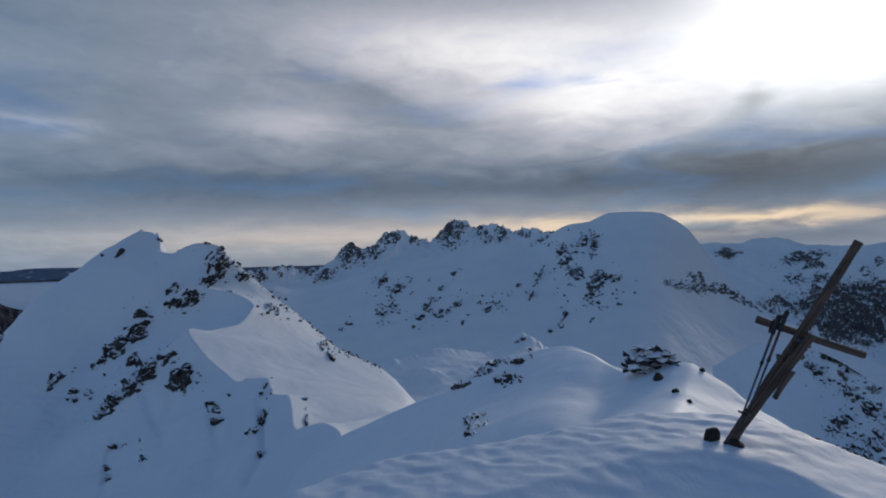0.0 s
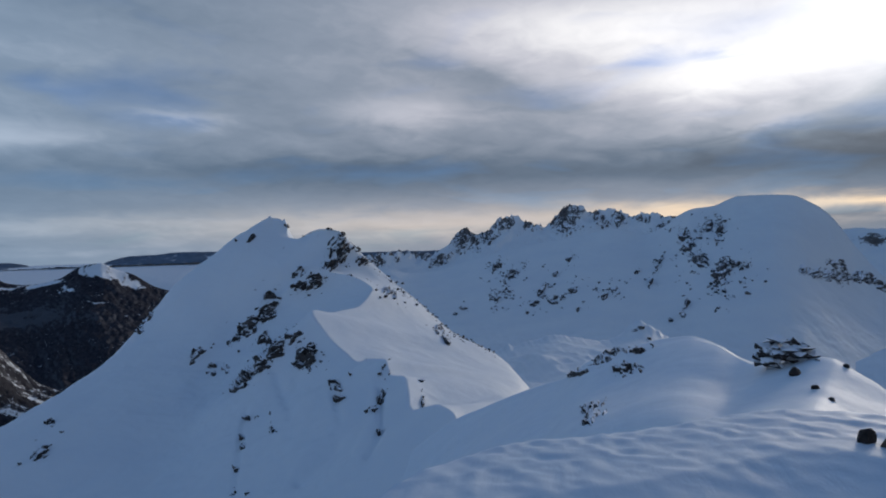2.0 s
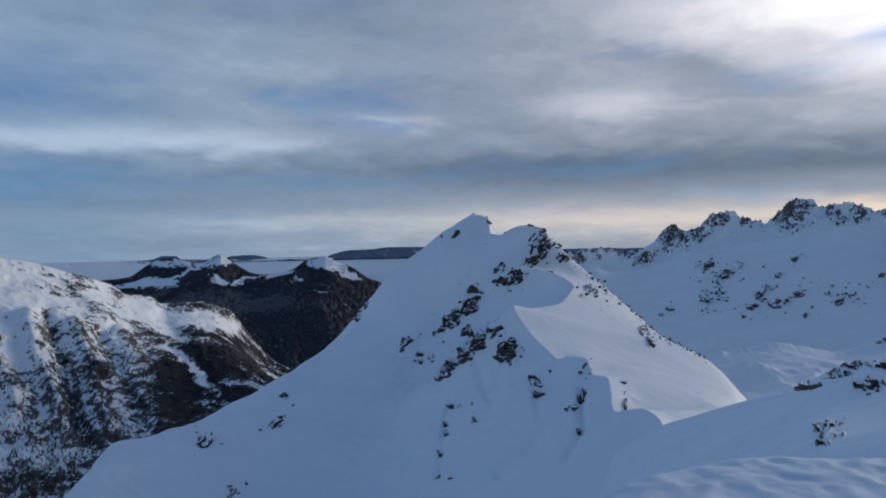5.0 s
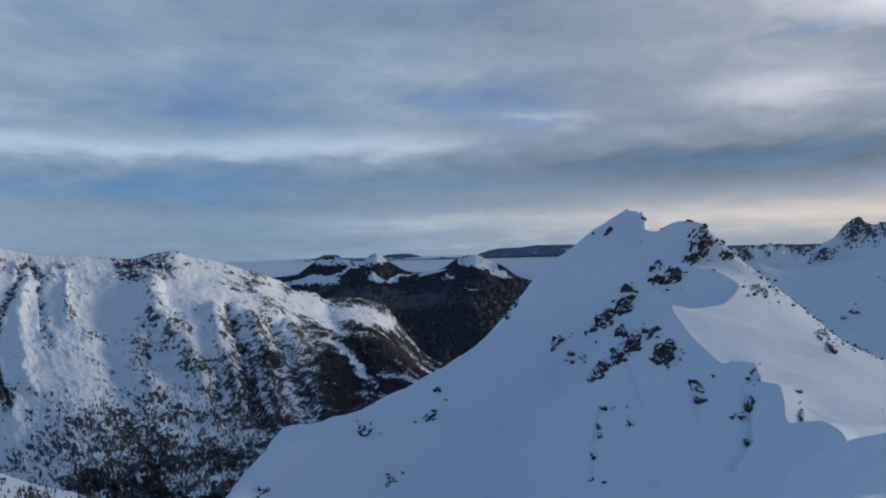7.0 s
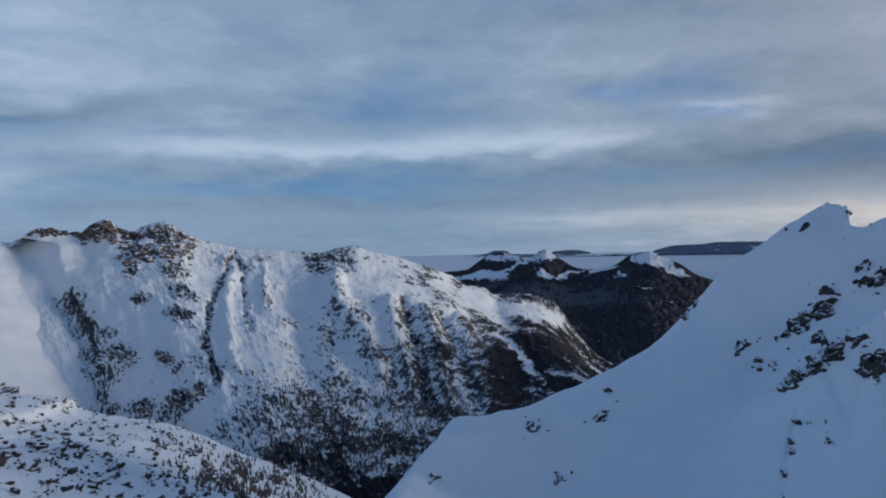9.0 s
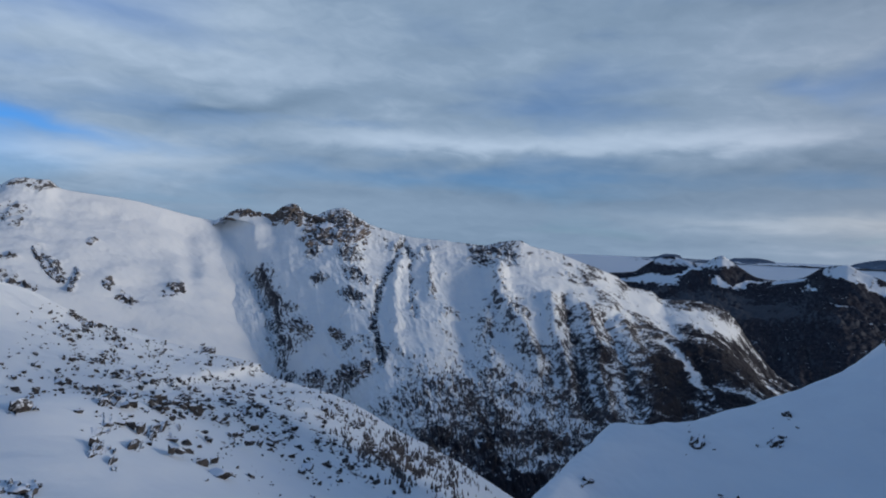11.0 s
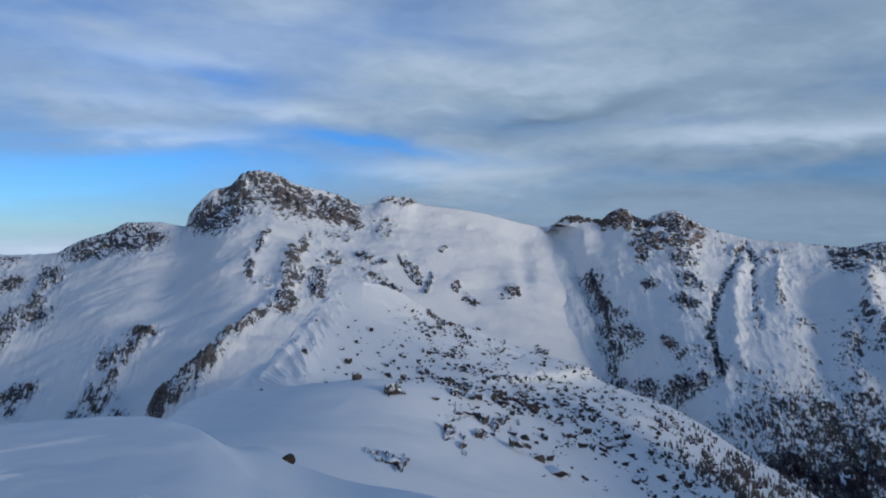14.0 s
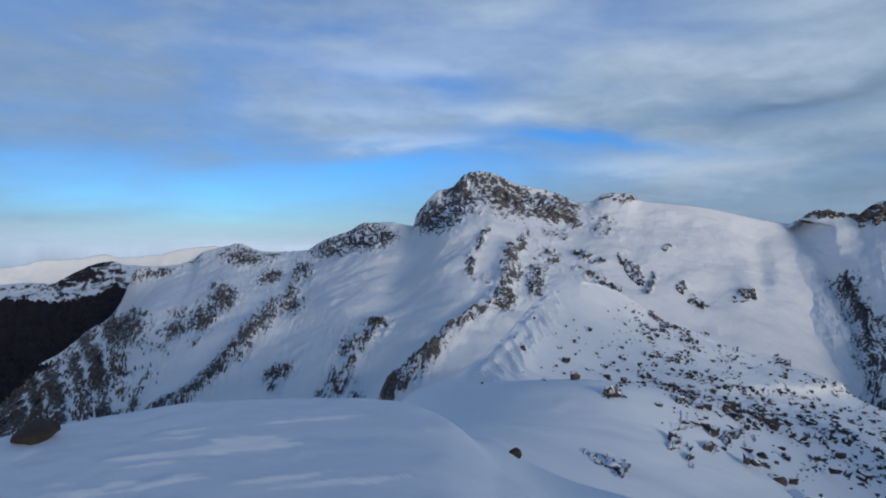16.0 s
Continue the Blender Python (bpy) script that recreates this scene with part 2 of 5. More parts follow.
def remember(name, p):
    """Keeps a surface, so that things can be set on it by bearing and height."""
    b, h, d = bearings(p)
    normal = np.cross(np.gradient(p, axis=0), np.gradient(p, axis=1))
    normal /= np.linalg.norm(normal, axis=-1, keepdims=True) + 1e-9
    normal *= np.sign(normal[..., 2:3] + 1e-9)
    order = np.argsort(b, axis=None)
    SURFACES[name] = tuple(a.reshape(-1, *a.shape[2:])[order] for a in (b, h, d, p, normal))


def on_surface(name, bearing, height, reach=0.35):
    """The nearest place of that surface in that direction, and its normal."""
    b, h, d, p, n = SURFACES[name]
    i, j = np.searchsorted(b, (bearing - reach, bearing + reach))
    off = np.hypot(b[i:j] - bearing, h[i:j] - height)
    if j <= i or off.min() > reach * 2:
        return None
    near = off < max(off.min() * 1.5, 0.12)
    k = i + np.flatnonzero(near)[np.argmin(d[i:j][near])]
    return p[k], n[k]


def band(b, h, line, width):
    """How near (1 on it, 0 past its width) places are to a line of (bearing, height)."""
    best = np.full(b.shape, 1e9)
    for (b0, h0), (b1, h1) in zip(line[:-1], line[1:]):
        db, dh = b1 - b0, h1 - h0
        t = np.clip(((b - b0) * db + (h - h0) * dh) / (db * db + dh * dh + 1e-9), 0, 1)
        best = np.minimum(best, np.hypot(b - b0 - t * db, h - h0 - t * dh))
    return np.exp(-(best / width) ** 2)


def oval(b, h, patch):
    """1 in the middle of a patch (bearing, height, breadth, depth, lean in degrees), falling off to its rim."""
    pb, ph, wide, deep, lean = patch[:5]
    c, s = math.cos(radians(lean)), math.sin(radians(lean))
    x, y = -(b - pb), h - ph
    u, v = (x * c + y * s) / (wide * 0.5), (-x * s + y * c) / (deep * 0.5)
    return np.exp(-(u * u + v * v))


def shed(p, bare, amount=0.55):
    """Snow keeps to the ledges of rocky ground and slides off its steep faces."""
    normal = np.cross(np.gradient(p, axis=0), np.gradient(p, axis=1))
    up = np.abs(normal[..., 2]) / (np.linalg.norm(normal, axis=-1) + 1e-9)
    rocky = (bare > 0.2) & (bare < 1.2)
    if rocky.sum() < 50:
        return bare
    order = np.sort(up[rocky])
    rank = np.searchsorted(order, up) / len(order)
    return np.where(bare < 1.2, bare + amount * (0.36 - rank) * np.clip(bare * 2, 0, 1), bare)


def merged(p, other, start, end):
    """Lets a mountain side run over into another one between two bearings."""
    b, h, d = bearings(p)
    edge = b + 0.5 * fbm(h * 0.5, b * 0.3, 0, 4, 0.55, 91) - 0.9 * smooth(-3.5 - h, 0, 2) + 0.5
    w = smooth(edge, start, end)
    for i, j in zip(*np.nonzero(w > 0)):
        spot = on_surface(other, b[i, j], h[i, j], 0.2)
        if spot is not None:
            away = np.hypot(spot[0][0], spot[0][1]) + 14
            k = (d[i, j] * (1 - w[i, j]) + away * w[i, j]) / d[i, j]
            p[i, j] = p[i, j, 0] * k, p[i, j, 1] * k, EYE + (p[i, j, 2] - EYE) * k
    return p


def mountain(name, mat, crest, foot, size, profile=0.8, drift=0.0, jag=0.0, gully=(60, 20, 0.0), rough=8.0, rock=None, behind=0.6, ribs=(), patches=(), swell=(), snowy=(), roll=(200, 0), teeth_size=1.1, streak=0.42, merge=None):
    """A mountain side from its crest down to its foot, each rows of (bearing, height, distance), and the far side behind it.
    gully: breadth, depth and wander of the gullies; rough: height of the finer relief in metres;
    ribs: (line of (bearing, height), breadth, lift in metres, rock); patches: rocky (bearing, height, breadth, depth, lean, rock);
    swell: (bearing, height, breadth, depth, lean, lift in metres); rock(b, h, v, ...): bare ground elsewhere."""
    nu, nv = size
    lo, hi = min(c[0] for c in crest), max(c[0] for c in crest)
    b = np.linspace(lo, hi, nu)
    c, f = curve(crest, b), curve(foot, b)
    jag = curve(jag, b)[:, 0] if isinstance(jag, list) else jag
    drift = curve(drift, b)[:, 0] if isinstance(drift, list) else drift
    crest_h = c[:, 0] + jag * fbm(b * teeth_size, b * 0, octaves=5, gain=0.6, seed=len(name), ridged=True)
    # the slope follows the crest's broad run; its teeth stay at the top
    reach = max(3, int(nu * min(3.0, (hi - lo) / 6) / (hi - lo)))
    kernel = np.hanning(2 * reach + 1)
    padded = np.pad(crest_h, reach // 2, mode="edge")
    low_run = np.min([padded[i:i + nu] for i in range(2 * (reach // 2) + 1)], axis=0)
    broad = np.convolve(np.pad(low_run, reach, mode="edge"), kernel / kernel.sum(), mode="valid")
    top = sited(b, broad, c[:, 1])
    teeth = sited(b, crest_h, c[:, 1])[:, 2] - top[:, 2]
    low = sited(b + drift, f[:, 0], f[:, 1])
    v = np.linspace(0, 1, nv)[None, :, None]
    p = top[:, None] + (low - top)[:, None] * v
    p[..., 2] = top[:, None, 2] + (low - top)[:, None, 2] * np.linspace(0, 1, nv)[None, :] ** profile
    p[..., 2] += teeth[:, None] * np.exp(-np.linspace(0, 1, nv)[None, :] / 0.06)
    x, y, z = p[..., 0], p[..., 1], p[..., 2]
    V = np.broadcast_to(v[..., 0], x.shape)
    B, H, D = bearings(p)
    run = np.radians(b)[:, None] * c[:, 1][:, None] + 0 * V
    warp = gully[2] * 2.2 * fbm(x / (gully[0] * 4), y / (gully[0] * 4), z / (gully[0] * 4), 3, seed=3)
    g = fbm(run / gully[0] + warp, V * 3.0 + 0.5 * warp + 0.004 * run, 0.0, octaves=4, gain=0.5, seed=11, ridged=True)
    g = g * (0.35 + 0.65 * smooth(fbm(run / (gully[0] * 5), V * 3, 0.0, 2, seed=13), -0.3, 0.4))
    fade = smooth(V, 0.0, 0.12) * (0.4 + 0.6 * smooth(1 - V, 0, 0.3))
    small = fbm(x / (rough * 9), y / (rough * 9), z / (rough * 9), octaves=6, gain=0.55, seed=5)
    crag = fbm(x / (rough * 3), y / (rough * 3), z / (rough * 5), octaves=4, gain=0.6, seed=9, ridged=True)
    down = V * np.linalg.norm(low - top, axis=1)[:, None]
    wave = rough * 3 * fbm(x / (rough * 12), y / (rough * 12), z / (rough * 12), 3, seed=29)
    fall = np.stack([run + wave, streak * down + wave * 0.5, 0 * run], -1)
    fins = fbm(fall[..., 0] / (rough * 1.6), fall[..., 1] / (rough * 2.4), 0.0, octaves=4, gain=0.6, seed=33, ridged=True)
    bare = np.zeros_like(x) if rock is None else rock(B, H, V, g, small, crag)
    lift = roll[1] * fbm(x / roll[0], y / roll[0], z / roll[0], octaves=3, gain=0.45, seed=19) * smooth(V, 0, 0.1) + gully[1] * g * fade + rough * small * smooth(V, 0, 0.05)
    wobble_b, wobble_h = B + 0.45 * small + 0.20 * fins, H + 0.45 * small[::-1]
    for line, width, up, stone in ribs:
        w = band(wobble_b, wobble_h, line, width)
        lift, bare = lift + up * w, np.maximum(bare, stone * w * (0.85 + 0.35 * fins + 0.3 * small))
    for q in patches:
        bare = np.maximum(bare, q[5] * oval(wobble_b, wobble_h, q) * (0.9 + 0.35 * fins + 0.4 * small))
    for q in snowy:
        bare = bare * (1 - q[5] * np.minimum(1, 1.6 * oval(wobble_b, wobble_h, q)))
    for q in swell:
        lift = lift + q[5] * oval(B, H, q)
    # cliffs: steps and slabs that lean across the fall line
    slabs = fbm((run + 0.5 * down) / (rough * 2.6) + 0.5 * small, (down - 0.4 * run) / (rough * 4.5), 0.0, octaves=5, gain=0.58, seed=41, ridged=True)
    lift = lift + rough * (0.45 * crag + 0.8 * fins + 1.1 * slabs) * np.clip(bare, 0, 1)
    out = top / np.linalg.norm(top[:, :2], axis=1)[:, None]
    p[..., 2] += lift * 0.8 * smooth(V, 0, 0.02)
    p[..., :2] -= out[:, None, :2] * (lift * 0.45)[..., None]
    if merge:
        p = merged(p, *merge)
    bare = shed(p, bare)
    remember(name, p)
    # the far side
    back = np.linspace(1, 0.12, 7)[None, :, None]
    top[:, 2] += teeth
    away = top[:, None] * np.ones((1, 7, 1))
    away[..., :2] *= 1 + back * behind
    away[..., 2] -= back[..., 0] * behind * c[:, 1][:, None] * 0.75
    p = np.concatenate([away, p], 1)
    bare = np.concatenate([np.repeat(bare[:, :1], 7, 1), bare], 1)
    fall = np.concatenate([np.repeat(fall[:, :1], 7, 1), fall], 1)
    return sheet(name, p, mat, bare, fall)


def loft(lines, nu, strips, breaks=(), shift=()):
    """A surface through lines of (bearing, height, distance), with so many rows to each strip between two of them; breaks: lines at which it has an edge."""
    rows = []
    for line in lines:
        q = sited(*np.array(line, float).T)
        s = np.concatenate([[0], np.cumsum(np.linalg.norm(np.diff(q, axis=0), axis=1))])
        rows.append(curve(np.column_stack([s / s[-1], q]), np.linspace(0, 1, nu)))
    rows = np.array(rows)
    at = np.concatenate([np.linspace(i, i + 1, k, endpoint=False) for i, k in enumerate(strips)] + [[len(strips)]])
    mid = np.zeros_like(rows)
    mid[1:-1] = (rows[2:] - rows[:-2]) * 0.5
    mid[0], mid[-1] = rows[1] - rows[0], rows[-1] - rows[-2]
    ahead, behind = mid * 0.6, mid * 0.6
    for k in breaks:
        ahead[k], behind[k] = rows[k + 1] - rows[k], rows[k] - rows[k - 1]
    i = np.clip(at.astype(int), 0, len(rows) - 2)
    t = (at - i)[:, None, None]
    p = (2 * t**3 - 3 * t**2 + 1) * rows[i] + (t**3 - 2 * t**2 + t) * ahead[i] + (3 * t**2 - 2 * t**3) * rows[i + 1] + (t**3 - t**2) * behind[i + 1]
    return p.transpose(1, 0, 2), at


# ---- loose rock ----
def part(name, mesh, parent, label=""):
    ob = new(name, mesh)
    ob.parent = parent
    return tagged(ob, label)


def boulder_points(rng, long=1.0, deep=0.7, tall=0.7):
    q = rng.normal(size=(13, 3))
    q /= np.linalg.norm(q, axis=1)[:, None]
    q = np.sign(q) * np.abs(q) ** 0.7
    return q * (long, deep, tall) * rng.uniform(0.75, 1.1, (13, 1))


def hull(points):
    """The faces of the convex body round some points."""
    bm = bmesh.new()
    for q in points:
        bm.verts.new(q)
    bmesh.ops.convex_hull(bm, input=bm.verts)
    bmesh.ops.delete(bm, geom=[w for w in bm.verts if not w.link_faces], context="VERTS")
    bm.verts.index_update()
    v = np.array([w.co[:] for w in bm.verts])
    f = np.array([[w.index for w in face.verts] for face in bm.faces if len(face.verts) == 3])
    bm.free()
    return v, f


rng = np.random.default_rng(7)
BLOCKS = [hull(boulder_points(rng, 1.0, rng.uniform(0.5, 0.9), rng.uniform(0.45, 0.9))) for _ in range(24)]


def joined(name, bodies, mat, flat=True):
    """Many (places, triangles) as one mesh."""
    v, f, k = [], [], 0
    for a, t in bodies:
        v.append(a)
        f.append(t + k)
        k += len(a)
    v, f = np.concatenate(v), np.concatenate(f)
    mesh = bpy.data.meshes.new(name)
    mesh.vertices.add(len(v))
    mesh.vertices.foreach_set("co", v.reshape(-1).astype(np.float32))
    mesh.loops.add(f.size)
    mesh.loops.foreach_set("vertex_index", f.reshape(-1).astype(np.int32))
    mesh.polygons.add(len(f))
    mesh.polygons.foreach_set("loop_start", np.arange(0, f.size, 3, dtype=np.int32))
    mesh.polygons.foreach_set("use_smooth", np.full(len(f), not flat))
    mesh.update(calc_edges=True)
    mesh.materials.append(mat)
    return mesh


def outcrops(parent, patches, mat, usual, seed, name="rock_outcrop", sink=0.30, fill=1.0, stretch=1.5, steep=1.0, spread=1.3):
    """Broken rock breaking through the snow of parent, one part to each patch; usual: the blocks' usual size in metres."""
    rng = np.random.default_rng(seed)
    for q in patches:
        pb, ph, wide, deep, lean = q[0], q[1], q[2] * spread, q[3] * spread, q[4]
        mid = on_surface(parent.name, pb, ph)
        if mid is None:
            continue
        away = np.hypot(mid[0][0], mid[0][1])
        block = min(usual, 0.0105 * away)
        w_m, d_m = math.radians(wide) * away * 1.25, math.radians(deep) * away * 1.25
        c, s = math.cos(radians(lean)), math.sin(radians(lean))
        coarse = np.zeros((7, 6, 6))
        for i, u in enumerate(np.linspace(-0.625, 0.625, 7)):
            for j, w in enumerate(np.linspace(-0.625, 0.625, 6)):
                spot = on_surface(parent.name, pb - (u * wide * c - w * deep * s), ph + u * wide * s + w * deep * c)
                spot = spot if spot is not None and np.linalg.norm(spot[0] - mid[0]) < 2.2 * (w_m + d_m) else mid
                coarse[i, j] = (*spot[0], *spot[1])
        nu, nv = int(np.clip(w_m / block * 7, 22, 64)), int(np.clip(d_m / block * 7, 18, 50))
        gu, gv = np.meshgrid(np.linspace(0, 6, nu), np.linspace(0, 5, nv), indexing="ij")
        iu, iv = np.minimum(gu.astype(int), 5), np.minimum(gv.astype(int), 4)
        fu, fv = (gu - iu)[..., None], (gv - iv)[..., None]
        at = (coarse[iu, iv] * (1 - fu) + coarse[iu + 1, iv] * fu) * (1 - fv) + (coarse[iu, iv + 1] * (1 - fu) + coarse[iu + 1, iv + 1] * fu) * fv
        x, y = (gu / 6 - 0.5) * w_m, (gv / 5 - 0.5) * d_m
        # angular blocks: each cell is a tilted facet of its own
        count = int(np.clip(fill * 2.2 * w_m * d_m / block**2, 6, 180))
        cx, cy = rng.uniform(-0.5, 0.5, count) * w_m, rng.uniform(-0.5, 0.5, count) * d_m
        rim = np.exp(-2.2 * ((cx / (w_m * 0.5)) ** 2 + (cy / (d_m * 0.5)) ** 2))
        tall = (rng.uniform(-0.5, 1.0, count) + 0.9 * rim - 0.45) * block * 0.62
        tilt = rng.normal(size=(count, 2)) * 0.45
        wx = x + 0.15 * block * fbm(x / block * 2, y / block * 2, seed * 1.0, 3, seed=seed)
        gap = ((wx[..., None] - cx) / stretch) ** 2 + (y[..., None] - cy) ** 2
        k = gap.argmin(-1)
        h = tall[k] + tilt[k, 0] * (x - cx[k]) + tilt[k, 1] * (y - cy[k])
        edge = smooth(1 - np.hypot(gu / 3 - 1, gv / 2.5 - 1) + 0.5 * fbm(x / (block * 1.6), y / (block * 0.9), 0, 3, 0.55, seed + 9) * smooth(1 - np.maximum(np.abs(gu / 3 - 1), np.abs(gv / 2.5 - 1)), 0, 0.15), 0.0, 0.35)
        h = np.clip(h, -block, block * 0.8) * edge - (1 - edge) * block * 0.5 - sink * block * 0.5 + block * 0.20 * fbm(x / block * 1.8, y / block * 3, 0, 4, 0.6, seed=seed + 3)
        n = at[..., 3:] / (np.linalg.norm(at[..., 3:], axis=-1, keepdims=True) + 1e-9)
        p = at[..., :3] + n * (h * steep)[..., None]
        ob = sheet(name, p, mat)
        ob.data.polygons.foreach_set("use_smooth", np.zeros(len(ob.data.polygons), dtype=bool))
        ob.parent = parent


def scattered(name, surface, count, inside, size, seed, mat, rise=0.15):
    """Loose stones on a surface, as one mesh; inside(b, h): the chance of a stone there."""
    rng = np.random.default_rng(seed)
    b, h, d, p, n = SURFACES[surface]
    chance = np.clip(inside(b, h, d, p, n), 0, None)
    pick = rng.choice(len(b), count, p=chance / chance.sum())
    bodies = []
    for k in pick:
        s = size[0] + (size[1] - size[0]) * rng.uniform() ** 3
        v, f = BLOCKS[rng.integers(len(BLOCKS))]
        a = rng.uniform(0, 6.283)
        turn = np.array([[math.cos(a), math.sin(a), 0], [-math.sin(a), math.cos(a), 0], [0, 0, 1]])
        jitter = np.array([rng.normal(), rng.normal(), 0]) * s
        bodies.append(((v * s * 0.5) @ turn + p[k] + jitter * 0.6 + (0, 0, s * rise), f))
    return new(name, joined(name, bodies, mat))


def woods(name, surface, count, inside, height, seed, mat):
    """Bare and coniferous trees far off, as one mesh; inside(b, h): the chance of a tree there."""
    rng = np.random.default_rng(seed)
    b, h, d, p, n = SURFACES[surface]
    chance = np.clip(inside(b, h), 0, None)
    pick = rng.choice(len(b), count, p=chance / chance.sum())
    bodies = []
    for k in pick:
        tall = height * rng.uniform(0.5, 1.2)
        thin = tall * rng.uniform(0.13, 0.26)
        a = np.arange(5) * 1.2566 + rng.uniform(0, 6)
        ring = np.stack([np.cos(a), np.sin(a)], -1) * rng.uniform(0.7, 1.25, (5, 1))
        v = np.concatenate([np.column_stack([ring * thin, np.full(5, tall * 0.08)]), np.column_stack([ring[::-1] * thin * 0.66, np.full(5, tall * 0.45)]), [[rng.normal() * 0.03 * tall, 0, tall * 0.72], [0, rng.normal() * 0.04 * tall, tall], [0, 0, -tall * 0.15]]])
        f = [[i, (i + 1) % 5, 10] for i in range(5)] + [[5 + i, 5 + (i + 1) % 5, 11] for i in range(5)] + [[(i + 1) % 5, i, 12] for i in range(5)]
        off = np.array([rng.normal(), rng.normal(), 0]) * height * 0.35
        bodies.append((v + p[k] + off - (0, 0, tall * 0.05), np.array(f)))
    return tagged(new(name, joined(name, bodies, mat)), kind="stuff")


def capped_rock(name, size, dark, light, cap=0.72):
    """Bare rock with snow lying where it is level enough."""
    m, n, bsdf = material(name)
    place = n.add("ShaderNodeTexCoord").outputs["Object"]
    up = n.add("ShaderNodeSeparateXYZ")
    n.link(n.add("ShaderNodeNewGeometry").outputs["Normal"], up.inputs[0])
    a = n.noise(place, 1.6 / size, 6.0, 0.65)
    b = n.noise(place, 0.5 / size, 3.0, 0.5)
    stone = n.mix(n.step(a, 0.35, 0.68), dark, light)
    snow = n.step(n.math("ADD", up.outputs[2], n.math("MULTIPLY", n.math("SUBTRACT", b, 0.5), 0.9)), cap - 0.08, cap + 0.08)
    n.link(n.mix(snow, stone, (0.80, 0.84, 0.90)), bsdf.inputs["Base Color"])
    n.put(bsdf.inputs["Roughness"], 0.85)
    bump = n.add("ShaderNodeBump")
    bump.inputs["Strength"].default_value = 0.7
    bump.inputs["Distance"].default_value = size * 0.2
    n.link(a, bump.inputs["Height"])
    n.link(bump.outputs[0], bsdf.inputs["Normal"])
    return m


snow_near = snow_and_rock("summit_snow", 0.12, snow=(0.775, 0.845, 0.91))
snow_ridge = snow_and_rock("ridge_snow", 3.0)
snow_far = snow_and_rock("mountain_snow", 8.0, dark=(0.050, 0.049, 0.054), light=(0.180, 0.176, 0.180), grain=5.2, edge=0.09, snow=(0.815, 0.845, 0.865))
snow_wall = snow_and_rock("valley_wall_snow", 5.5, dark=(0.042, 0.043, 0.051), light=(0.142, 0.146, 0.162), grain=5.6, edge=0.09, snow=(0.805, 0.845, 0.87), trees=(0.027, 0.027, 0.034), wooded_from=(0.62, 0.95))
# darker, bluer copy of snow_near: the summit's shade is painted into it
snow_summit_shade = snow_and_rock("summit_crust_shade", 0.12, snow=(0.665, 0.755, 0.845))
# distance haze is painted into the far range's blue-grey colours
haze_painted = snow_and_rock("lowland_range_haze", 120.0, dark=(0.120, 0.160, 0.220), light=(0.17, 0.215, 0.28), trees=(0.13, 0.17, 0.23))
# woods tinted blue for distance haze; the paler trees colour paints a mist band
wooded = snow_and_rock("wooded_snow_haze", 30.0, dark=(0.018, 0.019, 0.028), light=(0.044, 0.044, 0.056), grain=2.6, trees=(0.085, 0.092, 0.108))
# the valley side lies in the sun; its shade is painted into these dark colours
wooded_shade_painted = snow_and_rock("woods_shade_painted", 30.0, dark=(0.016, 0.014, 0.019), light=(0.038, 0.033, 0.040), grain=1.4, trees=(0.021, 0.018, 0.024))
rock_ridge = capped_rock("ridge_rock", 2.0, (0.022, 0.020, 0.020), (0.086, 0.074, 0.068), 0.76)
rock_far = capped_rock("mountain_rock", 9.0, (0.030, 0.029, 0.032), (0.11, 0.10, 0.10), 0.78)
rock_brown = capped_rock("brown_rock", 9.0, (0.060, 0.052, 0.048), (0.200, 0.168, 0.150), 0.74)
rock_frost = capped_rock("frosted_rock", 10.0, (0.045, 0.043, 0.046), (0.155, 0.150, 0.15), 0.46)
rock_near = capped_rock("summit_rock", 0.25, (0.020, 0.016, 0.014), (0.066, 0.050, 0.043), 0.74)
rock_cairn = capped_rock("cairn_rock", 0.30, (0.016, 0.013, 0.012), (0.052, 0.041, 0.036), 0.20)
rock_boulder = capped_rock("boulder_rock", 1.2, (0.013, 0.011, 0.011), (0.050, 0.040, 0.036), 0.62)
rock_bare = capped_rock("bare_rock", 0.25, (0.011, 0.008, 0.007), (0.038, 0.026, 0.021), 1.6)

bark = material("winter_wood")
bark[2].inputs["Roughness"].default_value = 0.9
n_ = bark[1]
n_.link(n_.mix(n_.add("ShaderNodeNewGeometry").outputs["Random Per Island"], (0.040, 0.036, 0.038), (0.145, 0.128, 0.125)), bark[2].inputs["Base Color"])

